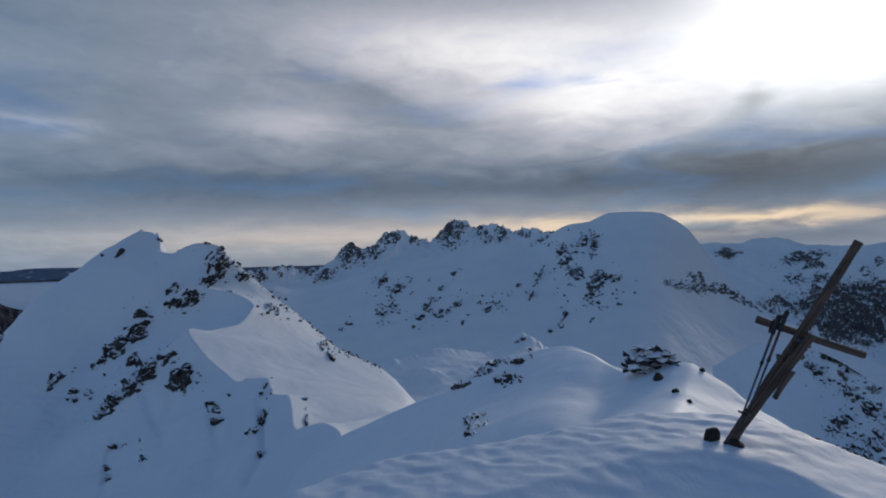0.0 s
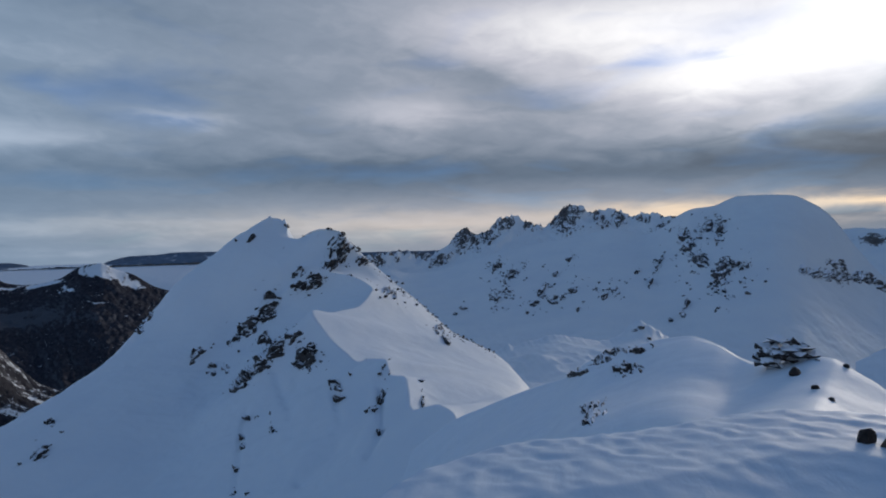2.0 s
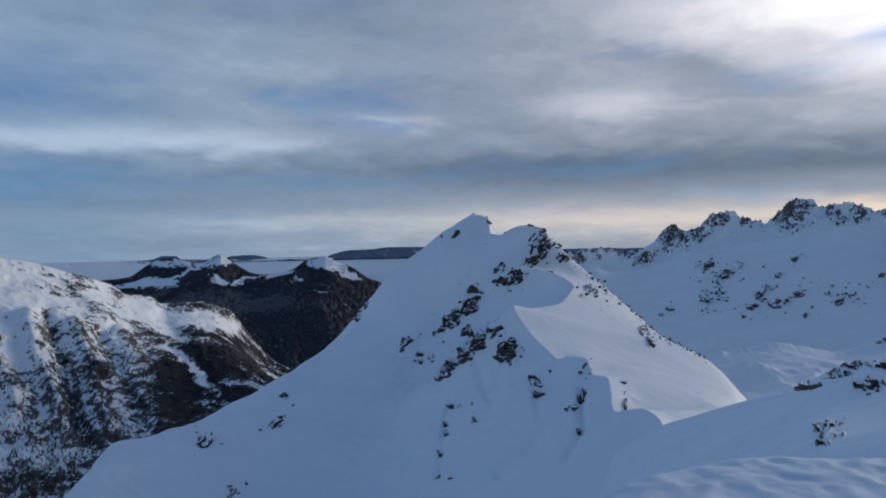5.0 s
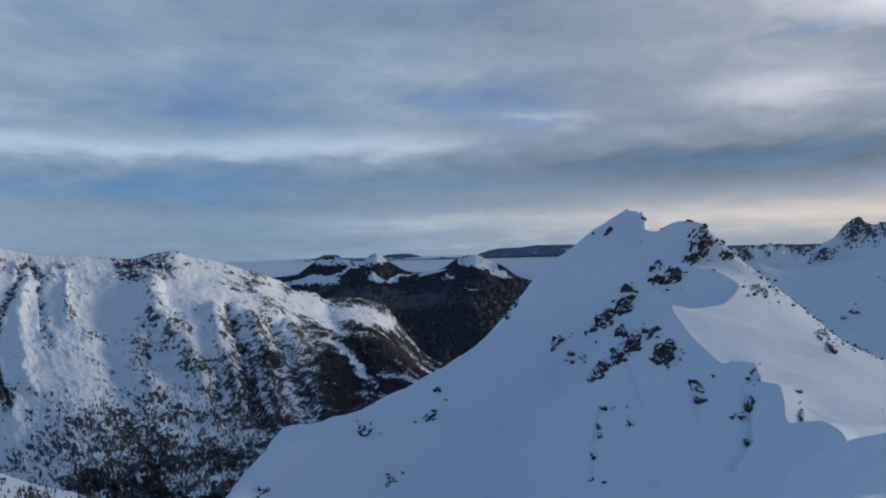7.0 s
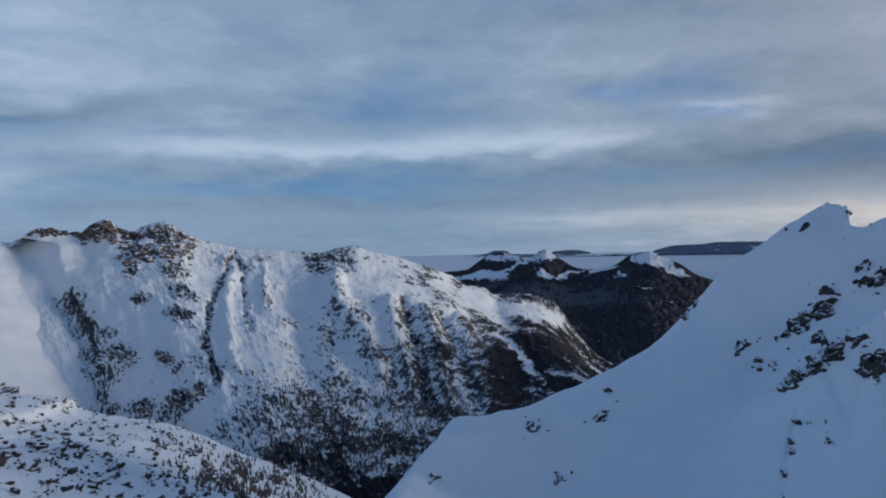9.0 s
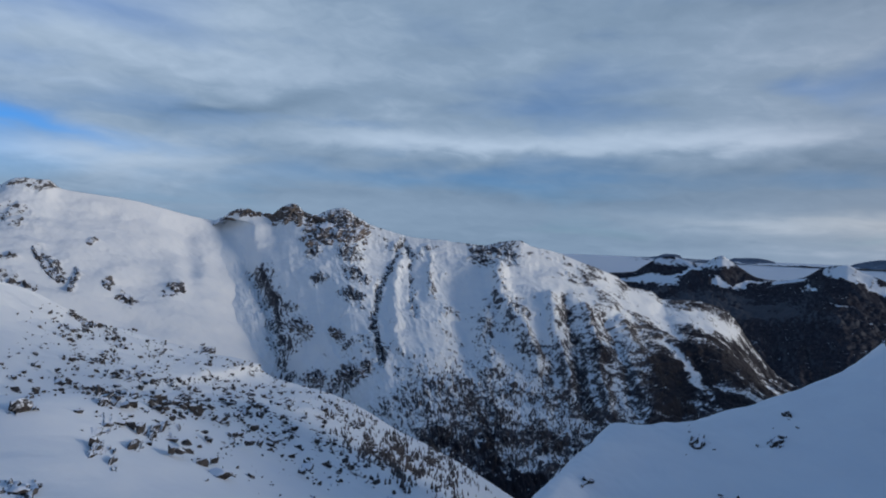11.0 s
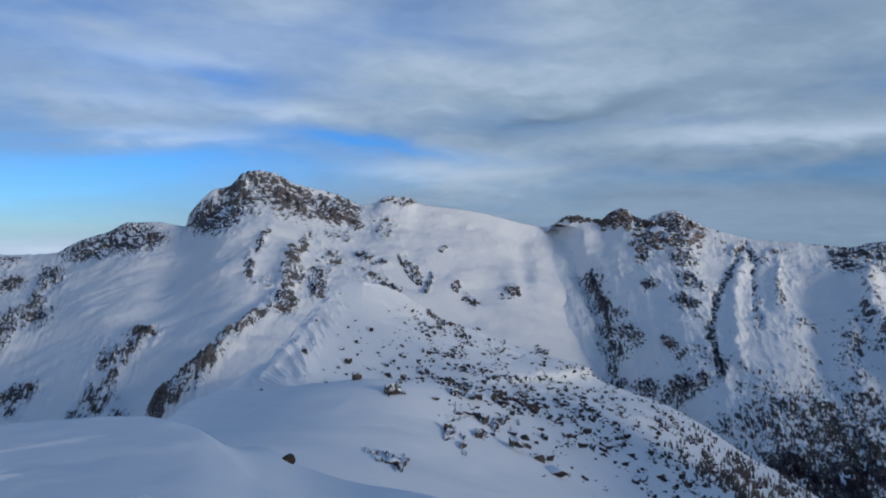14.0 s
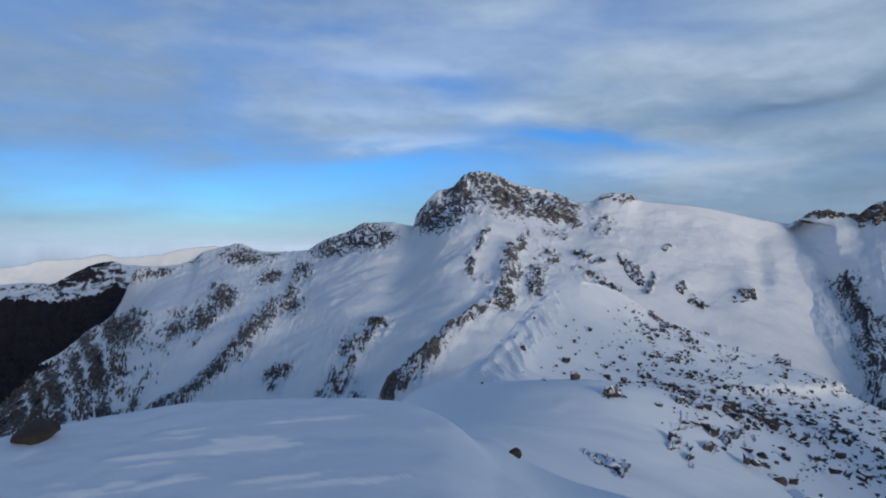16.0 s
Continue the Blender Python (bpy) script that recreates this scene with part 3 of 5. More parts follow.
# ---- the summit underfoot ----
def summit():
    ring_b = np.linspace(-180, 180, 901)
    edge = curve([(-180, 8.0, -0.3), (-60, 6.6, -0.5), (-33.5, 6.3, -0.05), (-30.5, 6.6, -0.05), (-27, 7.2, -0.06), (-23, 7.9, -0.08), (-19.7, 8.0, -0.08), (-16, 7.9, -0.08), (-13, 7.6, -0.08), (-8, 6.95, -0.06), (-3, 6.45, -0.04), (4.5, 6.1, -0.03), (11, 5.5, -0.03), (25, 4.2, -0.1)] +
                 [(60, 3.6, -0.1), (86, 3.8, -0.15), (95, 4.2, -0.2), (105, 4.8, -0.25), (111, 5.6, -0.2), (116, 6.8, -0.1), (120, 7.3, -0.08), (127, 7.5, -0.08), (134, 7.5, -0.06), (140, 7.3, -0.06), (145, 7.1, -0.06), (150, 6.75, -0.08), (165, 6.6, -0.2), (180, 8.0, -0.3)], ring_b)
    drop = curve([(-180, 0.6), (-60, 0.5), (-25, 0.42), (0, 0.45), (12, 0.8), (30, 1.0), (80, 1.0), (88, 0.7), (94, 0.40), (100, 0.37), (104, 0.36), (108, 0.34), (112, 0.31), (116, 0.36), (120, 0.5), (150, 0.7), (180, 0.6)], ring_b)[:, 0]
    r = np.concatenate([np.linspace(0.0005, 1, 150) ** 0.75, 1 + np.linspace(0.01, 1, 30) ** 1.6 * 3])
    rr = edge[:, 0][:, None] * r[None]
    z = edge[:, 1][:, None] * np.minimum(r, 1)[None] ** 2
    past = np.maximum(rr - edge[:, 0][:, None] * 0.985, 0)
    z = z - drop[:, None] * (np.sqrt(past**2 + 0.15**2) - 0.15)
    b = np.radians(ring_b)[:, None]
    x, y = -np.sin(b) * rr, np.cos(b) * rr
    # drifts, wind crust, old tracks trodden in near the cross
    turn = np.degrees(b)
    ahead = smooth(turn, -75, -55) * smooth(60 - turn, 0, 40)
    z = z - 0.30 * np.sin(np.pi * np.clip(rr / (0.80 * edge[:, 0][:, None]), 0, 1) ** 1.3) * ahead
    bend = fbm(x / 1.6, y / 1.6, 0, 3, 0.5, 9)
    crust = fbm(x / 0.6 + bend, y / 0.6 - bend, 0, 5, 0.6, 8)
    trodden = smooth(fbm(x / 2.2, y / 2.2, 0, 3, 0.5, 31), -0.25, 0.25) * smooth(rr, 2.0, 4.0)
    z = z + (0.008 + 0.008 * ahead) * fbm(x / 1.3, y / 1.3, 0, 4, 0.45, 2) + (0.005 * crust + 0.008 * fbm(x / 0.19, y / 0.19, 0, 2, 0.5, 15, True) + 0.014 * fbm(x / 0.12, y / 0.12, 0, 1, 0.5, 16)) * (0.25 + 0.75 * trodden) * (0.25 + 0.75 * ahead) + 0.004 * fbm(x / 0.2, y / 0.2, 0, 2, 0.5, 14)
    # thin plates of fresh snow, drawn out by the wind
    along, across = -0.74 * x + 0.67 * y, 0.67 * x + 0.74 * y
    drawn = fbm(along / 0.8, across / 0.20, 0, 3, 0.55, 44)
    where = np.exp(-((turn - 130) / 11) ** 2 - ((rr - 5.6) / 0.95) ** 2) + 0.4 * np.exp(-((turn - 112) / 5) ** 2 - ((rr - 5.0) / 0.6) ** 2)
    fresh = smooth(drawn + 0.40 * where, 0.45, 0.60) * smooth(where, 0.05, 0.3)
    z = z + 0.004 * fresh + 0.006 * smooth(fbm(x / 1.1 + 2 * bend, y / 0.8, 0, 4, 0.55, 44), 0.1, 0.3) * smooth(turn, 100, 118)
    p = np.stack([x, y, z], -1)
    remember("summit_snow", p)
    ob = sheet("summit_snow", p, snow_summit_shade)
    ob.data.attributes.new("fresh", "FLOAT", "POINT").data.foreach_set("value", fresh.reshape(-1).astype(np.float32))
    return ob


tagged(summit(), "wind-packed snow on the summit, blue shade painted into its colour", "snow", kind="structure")


def cairn_knoll():
    crest = [(13, -17.5, 66), (9.3, -15.11, 60), (6.9, -14.16, 54), (4.4, -13.16, 48), (1.5, -12.14, 44), (-0.0, -11.71, 42), (-3.0, -9.78, 38), (-6.9, -8.58, 36), (-8.4, -8.20, 35), (-10.8, -8.06, 33), (-12.2, -8.57, 31), (-13.6, -9.39, 29), (-15.4, -9.82, 26), (-17.7, -9.31, 25),
             (-19.9, -9.15, 24), (-21.1, -9.86, 23.5), (-22.8, -10.89, 23), (-25.2, -12.66, 21), (-28.3, -14.66, 18), (-31.9, -16.26, 15), (-40, -19, 12)]
    mid = [(c[0] + 1.0, c[1] - 2.6, c[2] * 0.80) for c in crest]
    low = [(c[0] + 2.5, c[1] - 6.5, c[2] * 0.55) for c in crest]
    foot = [(c[0] + 3, -30, 6 + 0.2 * (c[2] - 12)) for c in crest]
    back = [(c[0], c[1] - 16, c[2] * 1.35) for c in crest]
    p, at = loft([back, crest, mid, low, foot], 480, (10, 60, 50, 14), breaks=(1,))
    x, y, z = p[..., 0], p[..., 1], p[..., 2]
    p[..., 2] += (0.30 * fbm(x / 7, y / 7, 0, 3, 0.40, 4) + 0.05 * fbm(x / 2.5, y / 2.5, 0, 4, 0.5, 6)) * smooth(at, 1.0, 1.2)[None]
    remember("cairn_knoll", p)
    return sheet("cairn_knoll", p, snow_near)


knoll = tagged(cairn_knoll(), "smooth wind-drifted snow knoll below the summit", "knoll")
outcrops(knoll, [(-3.4, -9.75, 2.2, 1.1, 25), (-4.9, -10.7, 1.7, 0.9, 10), (-4.6, -9.24, 2.6, 0.5, 8), (-1.2, -11.1, 1.8, 0.5, 25), (-6.3, -10.6, 0.6, 0.5, 0), (-7.4, -8.6, 0.7, 0.5, 0), (-6.2, -9.3, 1.1, 0.3, 8), (-2.9, -11.9, 0.4, 0.35, 0)], rock_near, 0.75, 3, sink=0.2, stretch=2.2)
outcrops(knoll, [(-2.3, -14.1, 2.3, 1.4, 40), (-17.6, -13.22, 0.5, 0.3, 0), (-19.7, -11.97, 0.4, 0.25, 0)], rock_near, 0.5, 4)


# ---- the sharp ridge beyond the saddle ----
def near_ridge():
    left = [(24.6, 2.16, 222), (26.0, 1.19, 220), (28.0, -0.08, 218), (30.2, -1.63, 214), (32.1, -3.14, 210), (33.4, -4.97, 205), (35.1, -6.99, 200), (39.6, -10.28, 186), (44.6, -12.60, 170), (48.5, -14.17, 160), (51.4, -14.67, 152), (53.8, -14.94, 148), (55.2, -16.37, 138), (57.1, -18.34, 122), (58.9, -19.88, 108), (62, -23, 90)]
    beyond = [(25.5, 0.2, 240), (30, -4, 250), (36, -8, 245), (41, -13, 235), (48, -20, 215), (56, -24, 190), (62, -28, 165), (66, -32, 140), (72, -36, 110)]
    flank = [(24.3, 2.10, 221), (24.2, 0.69, 214), (24.5, -2.06, 200), (26.5, -6.5, 188), (29, -11.5, 162), (33, -17, 134), (37, -24, 104), (43, -34, 74), (50, -45, 50)]
    crest = [(23.5, 2.03, 220), (23.2, 1.47, 217), (23.1, 0.61, 214), (22.3, 0.44, 211), (21.1, 0.91, 209), (20.1, 1.09, 207), (18.8, 0.90, 205), (19.1, -0.70, 200), (20.0, -1.94, 195), (21.2, -2.06, 191), (19.3, -2.51, 189), (18.1, -2.75, 187), (16.6, -3.44, 183), (16.1, -4.11, 178), (17.5, -5.53, 168), (19.4, -5.85, 160), (21.2, -5.62, 152)] + \
            [(20.0, -7.82, 143), (18.6, -9.22, 136), (17.5, -10.11, 130), (16.4, -9.89, 127), (15.2, -9.98, 124), (14.7, -11.26, 118), (13.5, -11.46, 114), (13.2, -12.47, 108), (12.9, -14.14, 100), (11.6, -13.95, 97), (10.4, -13.85, 94), (9.3, -14.59, 90), (8.9, -15.47, 86), (6, -20, 64), (5, -30, 40)]
    rib = [(23.3, 1.98, 221), (23.1, 1.42, 218), (23.0, 0.56, 215), (22.2, 0.41, 212), (21.1, 0.89, 210), (20.1, 1.06, 208), (18.7, 0.85, 206), (17.5, -0.37, 206), (16.0, -1.85, 206), (14.8, -2.96, 206), (13.6, -3.99, 206), (11.4, -5.90, 204), (9.9, -7.27, 202), (8.7, -8.18, 200), (7.3, -8.98, 196), (5.7, -9.57, 190), (4.2, -11.11, 176), (3.4, -12.54, 150), (4, -16, 105), (2, -24, 70)]
    far = [(23, -0.8, 232), (21, -1.2, 228), (18.5, -1.4, 225), (15, -5, 235), (11, -9, 240), (6, -13, 235), (1, -16, 215), (-2, -20, 170), (-3, -26, 110), (-3, -32, 80)]
    p, at = loft([beyond, left, flank, crest, rib, far], 560, (8, 90, 90, 90, 10), breaks=(3,))
    x, y, z = p[..., 0].copy(), p[..., 1].copy(), p[..., 2].copy()
    a = np.broadcast_to(at[None], x.shape)
    n1 = fbm(x / 16, y / 16, z / 16, 6, 0.5, 21)
    n2 = fbm(x / 7, y / 7, z / 10, 4, 0.5, 25, True)
    keep = smooth(np.abs(a - 3), 0.0, 0.3)
    B, H, D = bearings(p)
    wb, wh = B + 0.25 * n1, H + 0.25 * n1[::-1]
    bare = np.zeros_like(x)
    for q in RIDGE_ROCKS:
        bare = np.maximum(bare, 0.58 * oval(wb, wh, q) * (0.7 + 0.6 * n2 + 0.5 * n1))
    lift = (1.2 * n1 + 0.3 * n2 + 1.6 * fbm(x / 34, y / 34, z / 34, 3, 0.5, 27)) * (0.10 + 0.90 * keep) + 1.2 * bare
    for line, width, up in RIDGE_DENTS:
        lift = lift + 0.6 * up * band(B + 0.35 * n1, H, line, width)
    lift = lift * (1 - 0.6 * smooth(a, 3.1, 3.3))
    p[..., 2] += lift
    remember("near_ridge", p)
    return sheet("near_ridge", p, snow_ridge, bare)


# bearing, height, breadth, depth, lean
RIDGE_ROCKS = [
    (18.8, -0.66, 1.89, 1.51, 50), (19.4, -1.76, 0.65, 0.55, 0), (16.9, -1.52, 0.60, 0.85, 50), (21.0, -3.12, 2.01, 0.85, 25), (22.2, -3.43, 1.26, 0.50, 10), (22.3, -2.25, 1.11, 0.30, 35),
    (24.7, -4.26, 0.85, 0.50, 0), (24.8, -5.55, 2.26, 0.75, 35), (26.6, -6.84, 2.26, 0.85, 40), (25.2, -7.88, 0.85, 0.60, 20), (24.2, -8.74, 1.51, 0.75, 30),
    (25.4, -9.59, 2.26, 1.01, 35), (27.0, -10.97, 2.01, 0.75, 38), (21.9, -9.61, 1.76, 1.26, 20), (21.6, -8.64, 0.85, 0.50, 30),
]
# lines of (bearing, height), breadth, lift in metres: hollows and wind lips of the snow
RIDGE_DENTS = [
    ([(22.6, -18.9), (21.0, -17.6), (19.4, -16.6)], 0.55, -1.6), ([(23.2, -18.0), (21.6, -16.8), (20.2, -15.9)], 0.45, 0.7), ([(15.5, -12.4), (15.5, -15.4), (16.8, -17.6)], 0.30, -1.3), ([(16.3, -12.0), (16.4, -15.0), (17.8, -17.2)], 0.35, 0.7),
    ([(26.8, -13.4), (27.3, -16.0), (27.9, -19.6)], 0.22, -0.7), ([(24.6, -10.4), (23.6, -12.6), (23.4, -14.0)], 0.5, -1.2), ([(22.0, -8.6), (22.6, -11.0), (22.9, -12.4)], 0.45, -1.0), ([(19.5, -12.6), (19.2, -14.4)], 0.4, -0.9), ([(27.6, -6.0), (29.0, -8.6), (30.5, -11.0)], 0.8, -0.9),
]
RIDGE_STONES = [
    (19.5, -11.93, 1.11, 0.60, -40), (19.1, -12.98, 0.75, 0.40, 10), (15.6, -13.05, 1.26, 0.45, 75), (16.1, -14.11, 1.01, 0.40, 60), (15.0, -10.76, 0.85, 0.90, 60), (12.0, -13.31, 1.11, 0.40, 85), (22.9, -7.85, 1.41, 0.90, 30), (29.3, -10.11, 0.60, 0.35, 40),
    (28.2, -10.06, 0.45, 0.35, 40), (14.7, -4.29, 1.51, 0.60, -40), (10.3, -7.64, 1.11, 0.75, -50), (9.7, -8.50, 0.75, 0.35, -50), (24.8, -15.24, 0.85, 0.30, 80), (47.3, -15.48, 1.3, 0.9, 35), (41.6, -14.70, 1.5, 0.6, 30),
]
RIDGE_STONES_LOW = [
    (44.8, -19.55, 1.4, 0.6, 30), (55.9, -19.66, 0.9, 0.5, 20), (30.5, -8.69, 1.4, 0.7, 35), (29.4, -9.63, 0.5, 0.3, 0), (34.4, -5.93, 1.6, 0.4, 50), (40.9, -12.62, 0.4, 0.6, 60), (27.3, -16.02, 0.5, 0.7, 60), (24.6, -15.23, 0.3, 0.5, 60), (27.0, -19.63, 0.4, 0.4, 0),
    (26.6, -13.6, 0.35, 0.6, 80), (27.2, -15.4, 0.35, 0.7, 75), (27.8, -17.8, 0.35, 0.6, 70), (28.0, -19.4, 0.6, 0.5, 40), (24.9, -13.8, 0.3, 0.3, 60), (15.4, -12.6, 0.4, 0.7, 80), (15.8, -15.9, 0.5, 0.35, 30), (28.4, -9.86, 0.5, 0.3, 0), (26.8, -13.96, 0.3, 0.7, 70), (26.0, -14.00, 0.25, 0.4, 70), (18.2, -11.19, 0.4, 0.2, 20), (21.1, -10.13, 1.1, 0.5, 30), (26.0, 0.74, 1.0, 0.2, 40), (27.4, 0.40, 0.8, 0.2, 40), (23.2, 1.77, 0.3, 0.2, 0), (23.4, -0.21, 0.25, 0.2, 0),
]
ridge = tagged(near_ridge(), "steep corniced snow ridge with dark rock ribs", "mountain ridge")
outcrops(ridge, RIDGE_ROCKS, rock_ridge, 1.7, 11, fill=1.2, spread=1.55, sink=0.25, stretch=2.6, steep=1.3)
outcrops(ridge, RIDGE_STONES, rock_ridge, 1.4, 12, spread=1.3, stretch=2.2)
tagged(scattered("ridge_stones", "near_ridge", 620, lambda b, h, d, *rest: 0.9 * band(b, h, [(18.7, 0.70), (13.6, -4.12), (8.7, -8.30), (5.9, -9.62)], 0.22) + sum(oval(b, h, (q[0], q[1], q[2] * 2.2, q[3] * 2.6, q[4])) for q in RIDGE_ROCKS + RIDGE_STONES) * smooth(fbm(b * 3, h * 3, 0, 3, 0.6, 77), 0.0, 0.5) * smooth(d, 60, 120), (0.35, 1.5), 66, rock_ridge), "small dark stones poking through the ridge's snow", "stones", kind="stuff")
outcrops(ridge, RIDGE_STONES_LOW, rock_ridge, 1.5, 13, fill=0.8)


# ---- mountains round about ----
spur = tagged(mountain("sunlit_spur", snow_ridge, [(12, -11.5, 320), (8, -10.6, 325), (5.4, -9.58, 330), (4.4, -9.07, 332), (2.6, -8.79, 334), (0.5, -8.32, 338), (-1.3, -8.28, 340), (-2.5, -8.62, 341), (-3.8, -8.76, 342), (-5.4, -7.74, 344), (-6.6, -6.98, 345), (-7.4, -7.31, 345), (-8.4, -8.02, 345), (-14, -10.5, 340), (-22, -14, 320)],
    [(12, -15.5, 170), (-22, -16, 165)], (300, 80), 1.0, drift=-8, jag=0.30, teeth_size=0.8, gully=(26, 7.0, 0.5), rough=1.2), "low snow spur with sunlit crest", "mountain ridge")
outcrops(spur, [(-6.2, -7.63, 1.02, 0.28, 10), (-7.2, -8.43, 0.46, 0.28, 0)], rock_ridge, 2.5, 14)

DOME_ROCKS = [
    (5.4, -2.31, 1.16, 0.60, 30), (4.0, -2.92, 1.49, 0.70, 35), (4.4, -4.42, 0.93, 0.84, 20), (5.4, -5.31, 0.28, 1.25, 0), (8.3, -5.78, 0.37, 0.37, 0), (9.1, -6.31, 0.56, 0.33, 30), (1.5, -4.26, 1.16, 0.37, 60), (0.6, -5.10, 0.84, 0.79, 0), (2.1, -5.40, 0.79, 0.46, 20),
    (-0.8, -4.60, 1.49, 0.46, 20), (-4.5, -4.39, 1.07, 0.56, 10), (-3.7, -4.96, 0.56, 0.28, 20), (-1.7, -5.91, 0.65, 0.28, 30), (-0.8, -1.65, 0.56, 0.46, 20), (0.3, -2.97, 0.46, 0.33, 20), (2.6, -6.20, 0.46, 0.28, 20),
]
DOME_CRAGS = [
    (-10.1, -0.01, 1.16, 0.93, 30), (-10.5, -0.82, 1.39, 0.93, 30), (-11.2, -1.98, 1.39, 1.16, -50), (-12.8, 0.27, 1.86, 0.51, 80), (-12.1, 0.74, 0.93, 0.70, 40), (-12.8, -3.02, 1.72, 1.63, 30), (-13.8, -2.24, 1.49, 0.42, -15), (-14.3, -2.70, 0.70, 0.28, 0), (-8.2, -2.15, 2.09, 0.28, 65), (-7.6, -3.52, 1.16, 0.23, 70),
    (-6.4, -2.93, 0.56, 0.23, 20), (-5.6, -3.72, 0.46, 0.23, 20), (-10.3, -5.50, 1.02, 0.33, 60), (-9.9, -6.40, 0.70, 0.51, 0), (-9.0, -6.85, 0.56, 0.33, 0), (-12.4, -6.07, 0.56, 0.19, 25),
]
DOME_EAST = [
    (-18.8, -2.74, 1.13, 0.75, -10), (-19.7, -3.01, 1.70, 0.75, -10), (-20.8, -3.19, 2.07, 1.13, -15), (-20.8, -2.31, 1.51, 0.94, -10), (-22.5, -3.29, 1.70, 0.94, -25), (-23.6, -3.80, 2.07, 0.75, -30), (-24.6, -4.48, 1.13, 0.75, -40), (-25.8, -4.39, 1.70, 0.38, -25), (-26.9, -4.88, 1.51, 0.38, -25), (-13.1, -4.45, 0.46, 0.28, 0), (-14.8, -4.61, 0.70, 0.28, 0),
]
dome = tagged(mountain("snow_dome", snow_far, [(17, -2.6, 1000), (15.1, -2.20, 990), (12.8, -2.75, 985), (11.0, -2.63, 980), (6.6, -1.40, 960), (3.2, -0.60, 950), (1.2, -0.30, 945), (-2.3, 0.35, 930), (-4.7, 0.78, 920), (-7.1, 0.23, 915), (-8.8, 0.92, 905), (-9.8, 1.72, 900), (-11.0, 2.21, 890), (-12.4, 2.36, 885), (-13.4, 2.76, 878), (-14.3, 3.06, 870), (-16.2, 3.08, 862), (-18.0, 2.96, 855)] +
    [(-19.3, 2.35, 852), (-20.5, 1.38, 852), (-21.2, 0.44, 852), (-22.0, -0.82, 852), (-23.8, -3.23, 848), (-24.6, -4.12, 845), (-25.4, -4.78, 842), (-27.7, -5.91, 835), (-29.6, -7.12, 830), (-34, -9.0, 820), (-45, -12, 790)],
    [(17, -8, 640), (5, -12, 520), (-10, -14, 460), (-25, -17, 480), (-45, -22, 500)], (620, 170), 0.85, drift=0, jag=0.02, gully=(90, 0.5, 0.3), rough=3.0, roll=(170, 5),
    patches=[(*q, 0.6) for q in DOME_ROCKS + DOME_CRAGS] + [(*q, 0.5) for q in DOME_EAST]), "broad domed snow mountain with scattered dark rocks", "mountain")
outcrops(dome, DOME_ROCKS, rock_far, 5.5, 15, spread=1.1, stretch=2.0)
outcrops(dome, DOME_CRAGS, rock_far, 5.5, 16, spread=1.15)
tagged(scattered("dome_stones", "snow_dome", 900, lambda b, h, *rest: sum(oval(b, h, (q[0], q[1], q[2] * 2.0, q[3] * 2.4, q[4])) for q in DOME_ROCKS + DOME_CRAGS[:12]) * smooth(fbm(b * 2, h * 2, 0, 3, 0.6, 78), 0.0, 0.5), (1.2, 4.5), 67, rock_far), "small dark rocks scattered over the dome's snow", "stones", kind="stuff")
outcrops(dome, DOME_EAST, rock_frost, 5.0, 17, fill=0.7, sink=0.4, spread=1.1)

JAGGED = [(8.4, 0.08, 2.56, 2.09, 40), (6.1, 0.26, 2.09, 1.63, 30), (4.5, 1.27, 2.56, 1.16, 20), (2.4, 1.46, 1.39, 0.70, 10), (-0.6, 1.27, 2.56, 2.09, -40), (-1.6, 2.41, 1.86, 1.16, -30), (-3.4, 1.67, 2.56, 1.39, -50), (-5.1, 1.51, 2.09, 1.39, -50), (-6.9, 1.46, 2.09, 0.93, -20), (-8.5, 0.61, 2.56, 1.39, 20), (10.3, -1.71, 2.56, 1.39, 10), (-10.6, 1.82, 2.09, 0.70, 10)]
jagged = tagged(mountain("jagged_range", snow_far, [(22, -1.6, 1500), (16.5, -1.1, 1500), (13.7, -0.8, 1550), (10.9, -1.08, 1600), (9.5, -0.45, 1620), (8.7, 0.61, 1640), (7.8, 1.07, 1650), (7.0, 0.52, 1655), (6.1, 0.69, 1660), (5.1, 1.70, 1670), (3.8, 2.06, 1680), (2.9, 1.60, 1680), (2.0, 1.39, 1680), (1.2, 1.12, 1680)] +
    [(-0.1, 2.22, 1690), (-1.2, 2.83, 1690), (-2.1, 2.62, 1690), (-2.7, 2.21, 1690), (-3.8, 2.38, 1690), (-5.0, 2.24, 1680), (-6.0, 1.78, 1670), (-6.7, 1.95, 1660), (-8.6, 1.70, 1640), (-12, 1.0, 1600)],
    [(22, -6, 1200), (-12, -5, 1200)], (480, 130), 0.75, jag=0.30, teeth_size=2.4, drift=2, streak=0.2, gully=(38, 16, 0.6), rough=9.0,
    patches=[(*q, 0.62) for q in JAGGED], rock=lambda b, h, v, g, s, c: smooth(0.3 * c + 0.5 * s - 0.35 * g - 0.9 * v, -0.2, 0.4) * 0.62), "jagged rocky mountain range dusted with snow", "mountain range")

outcrops(jagged, JAGGED, rock_frost, 9.0, 18, "crag", stretch=0.6, sink=0.5, spread=0.62)

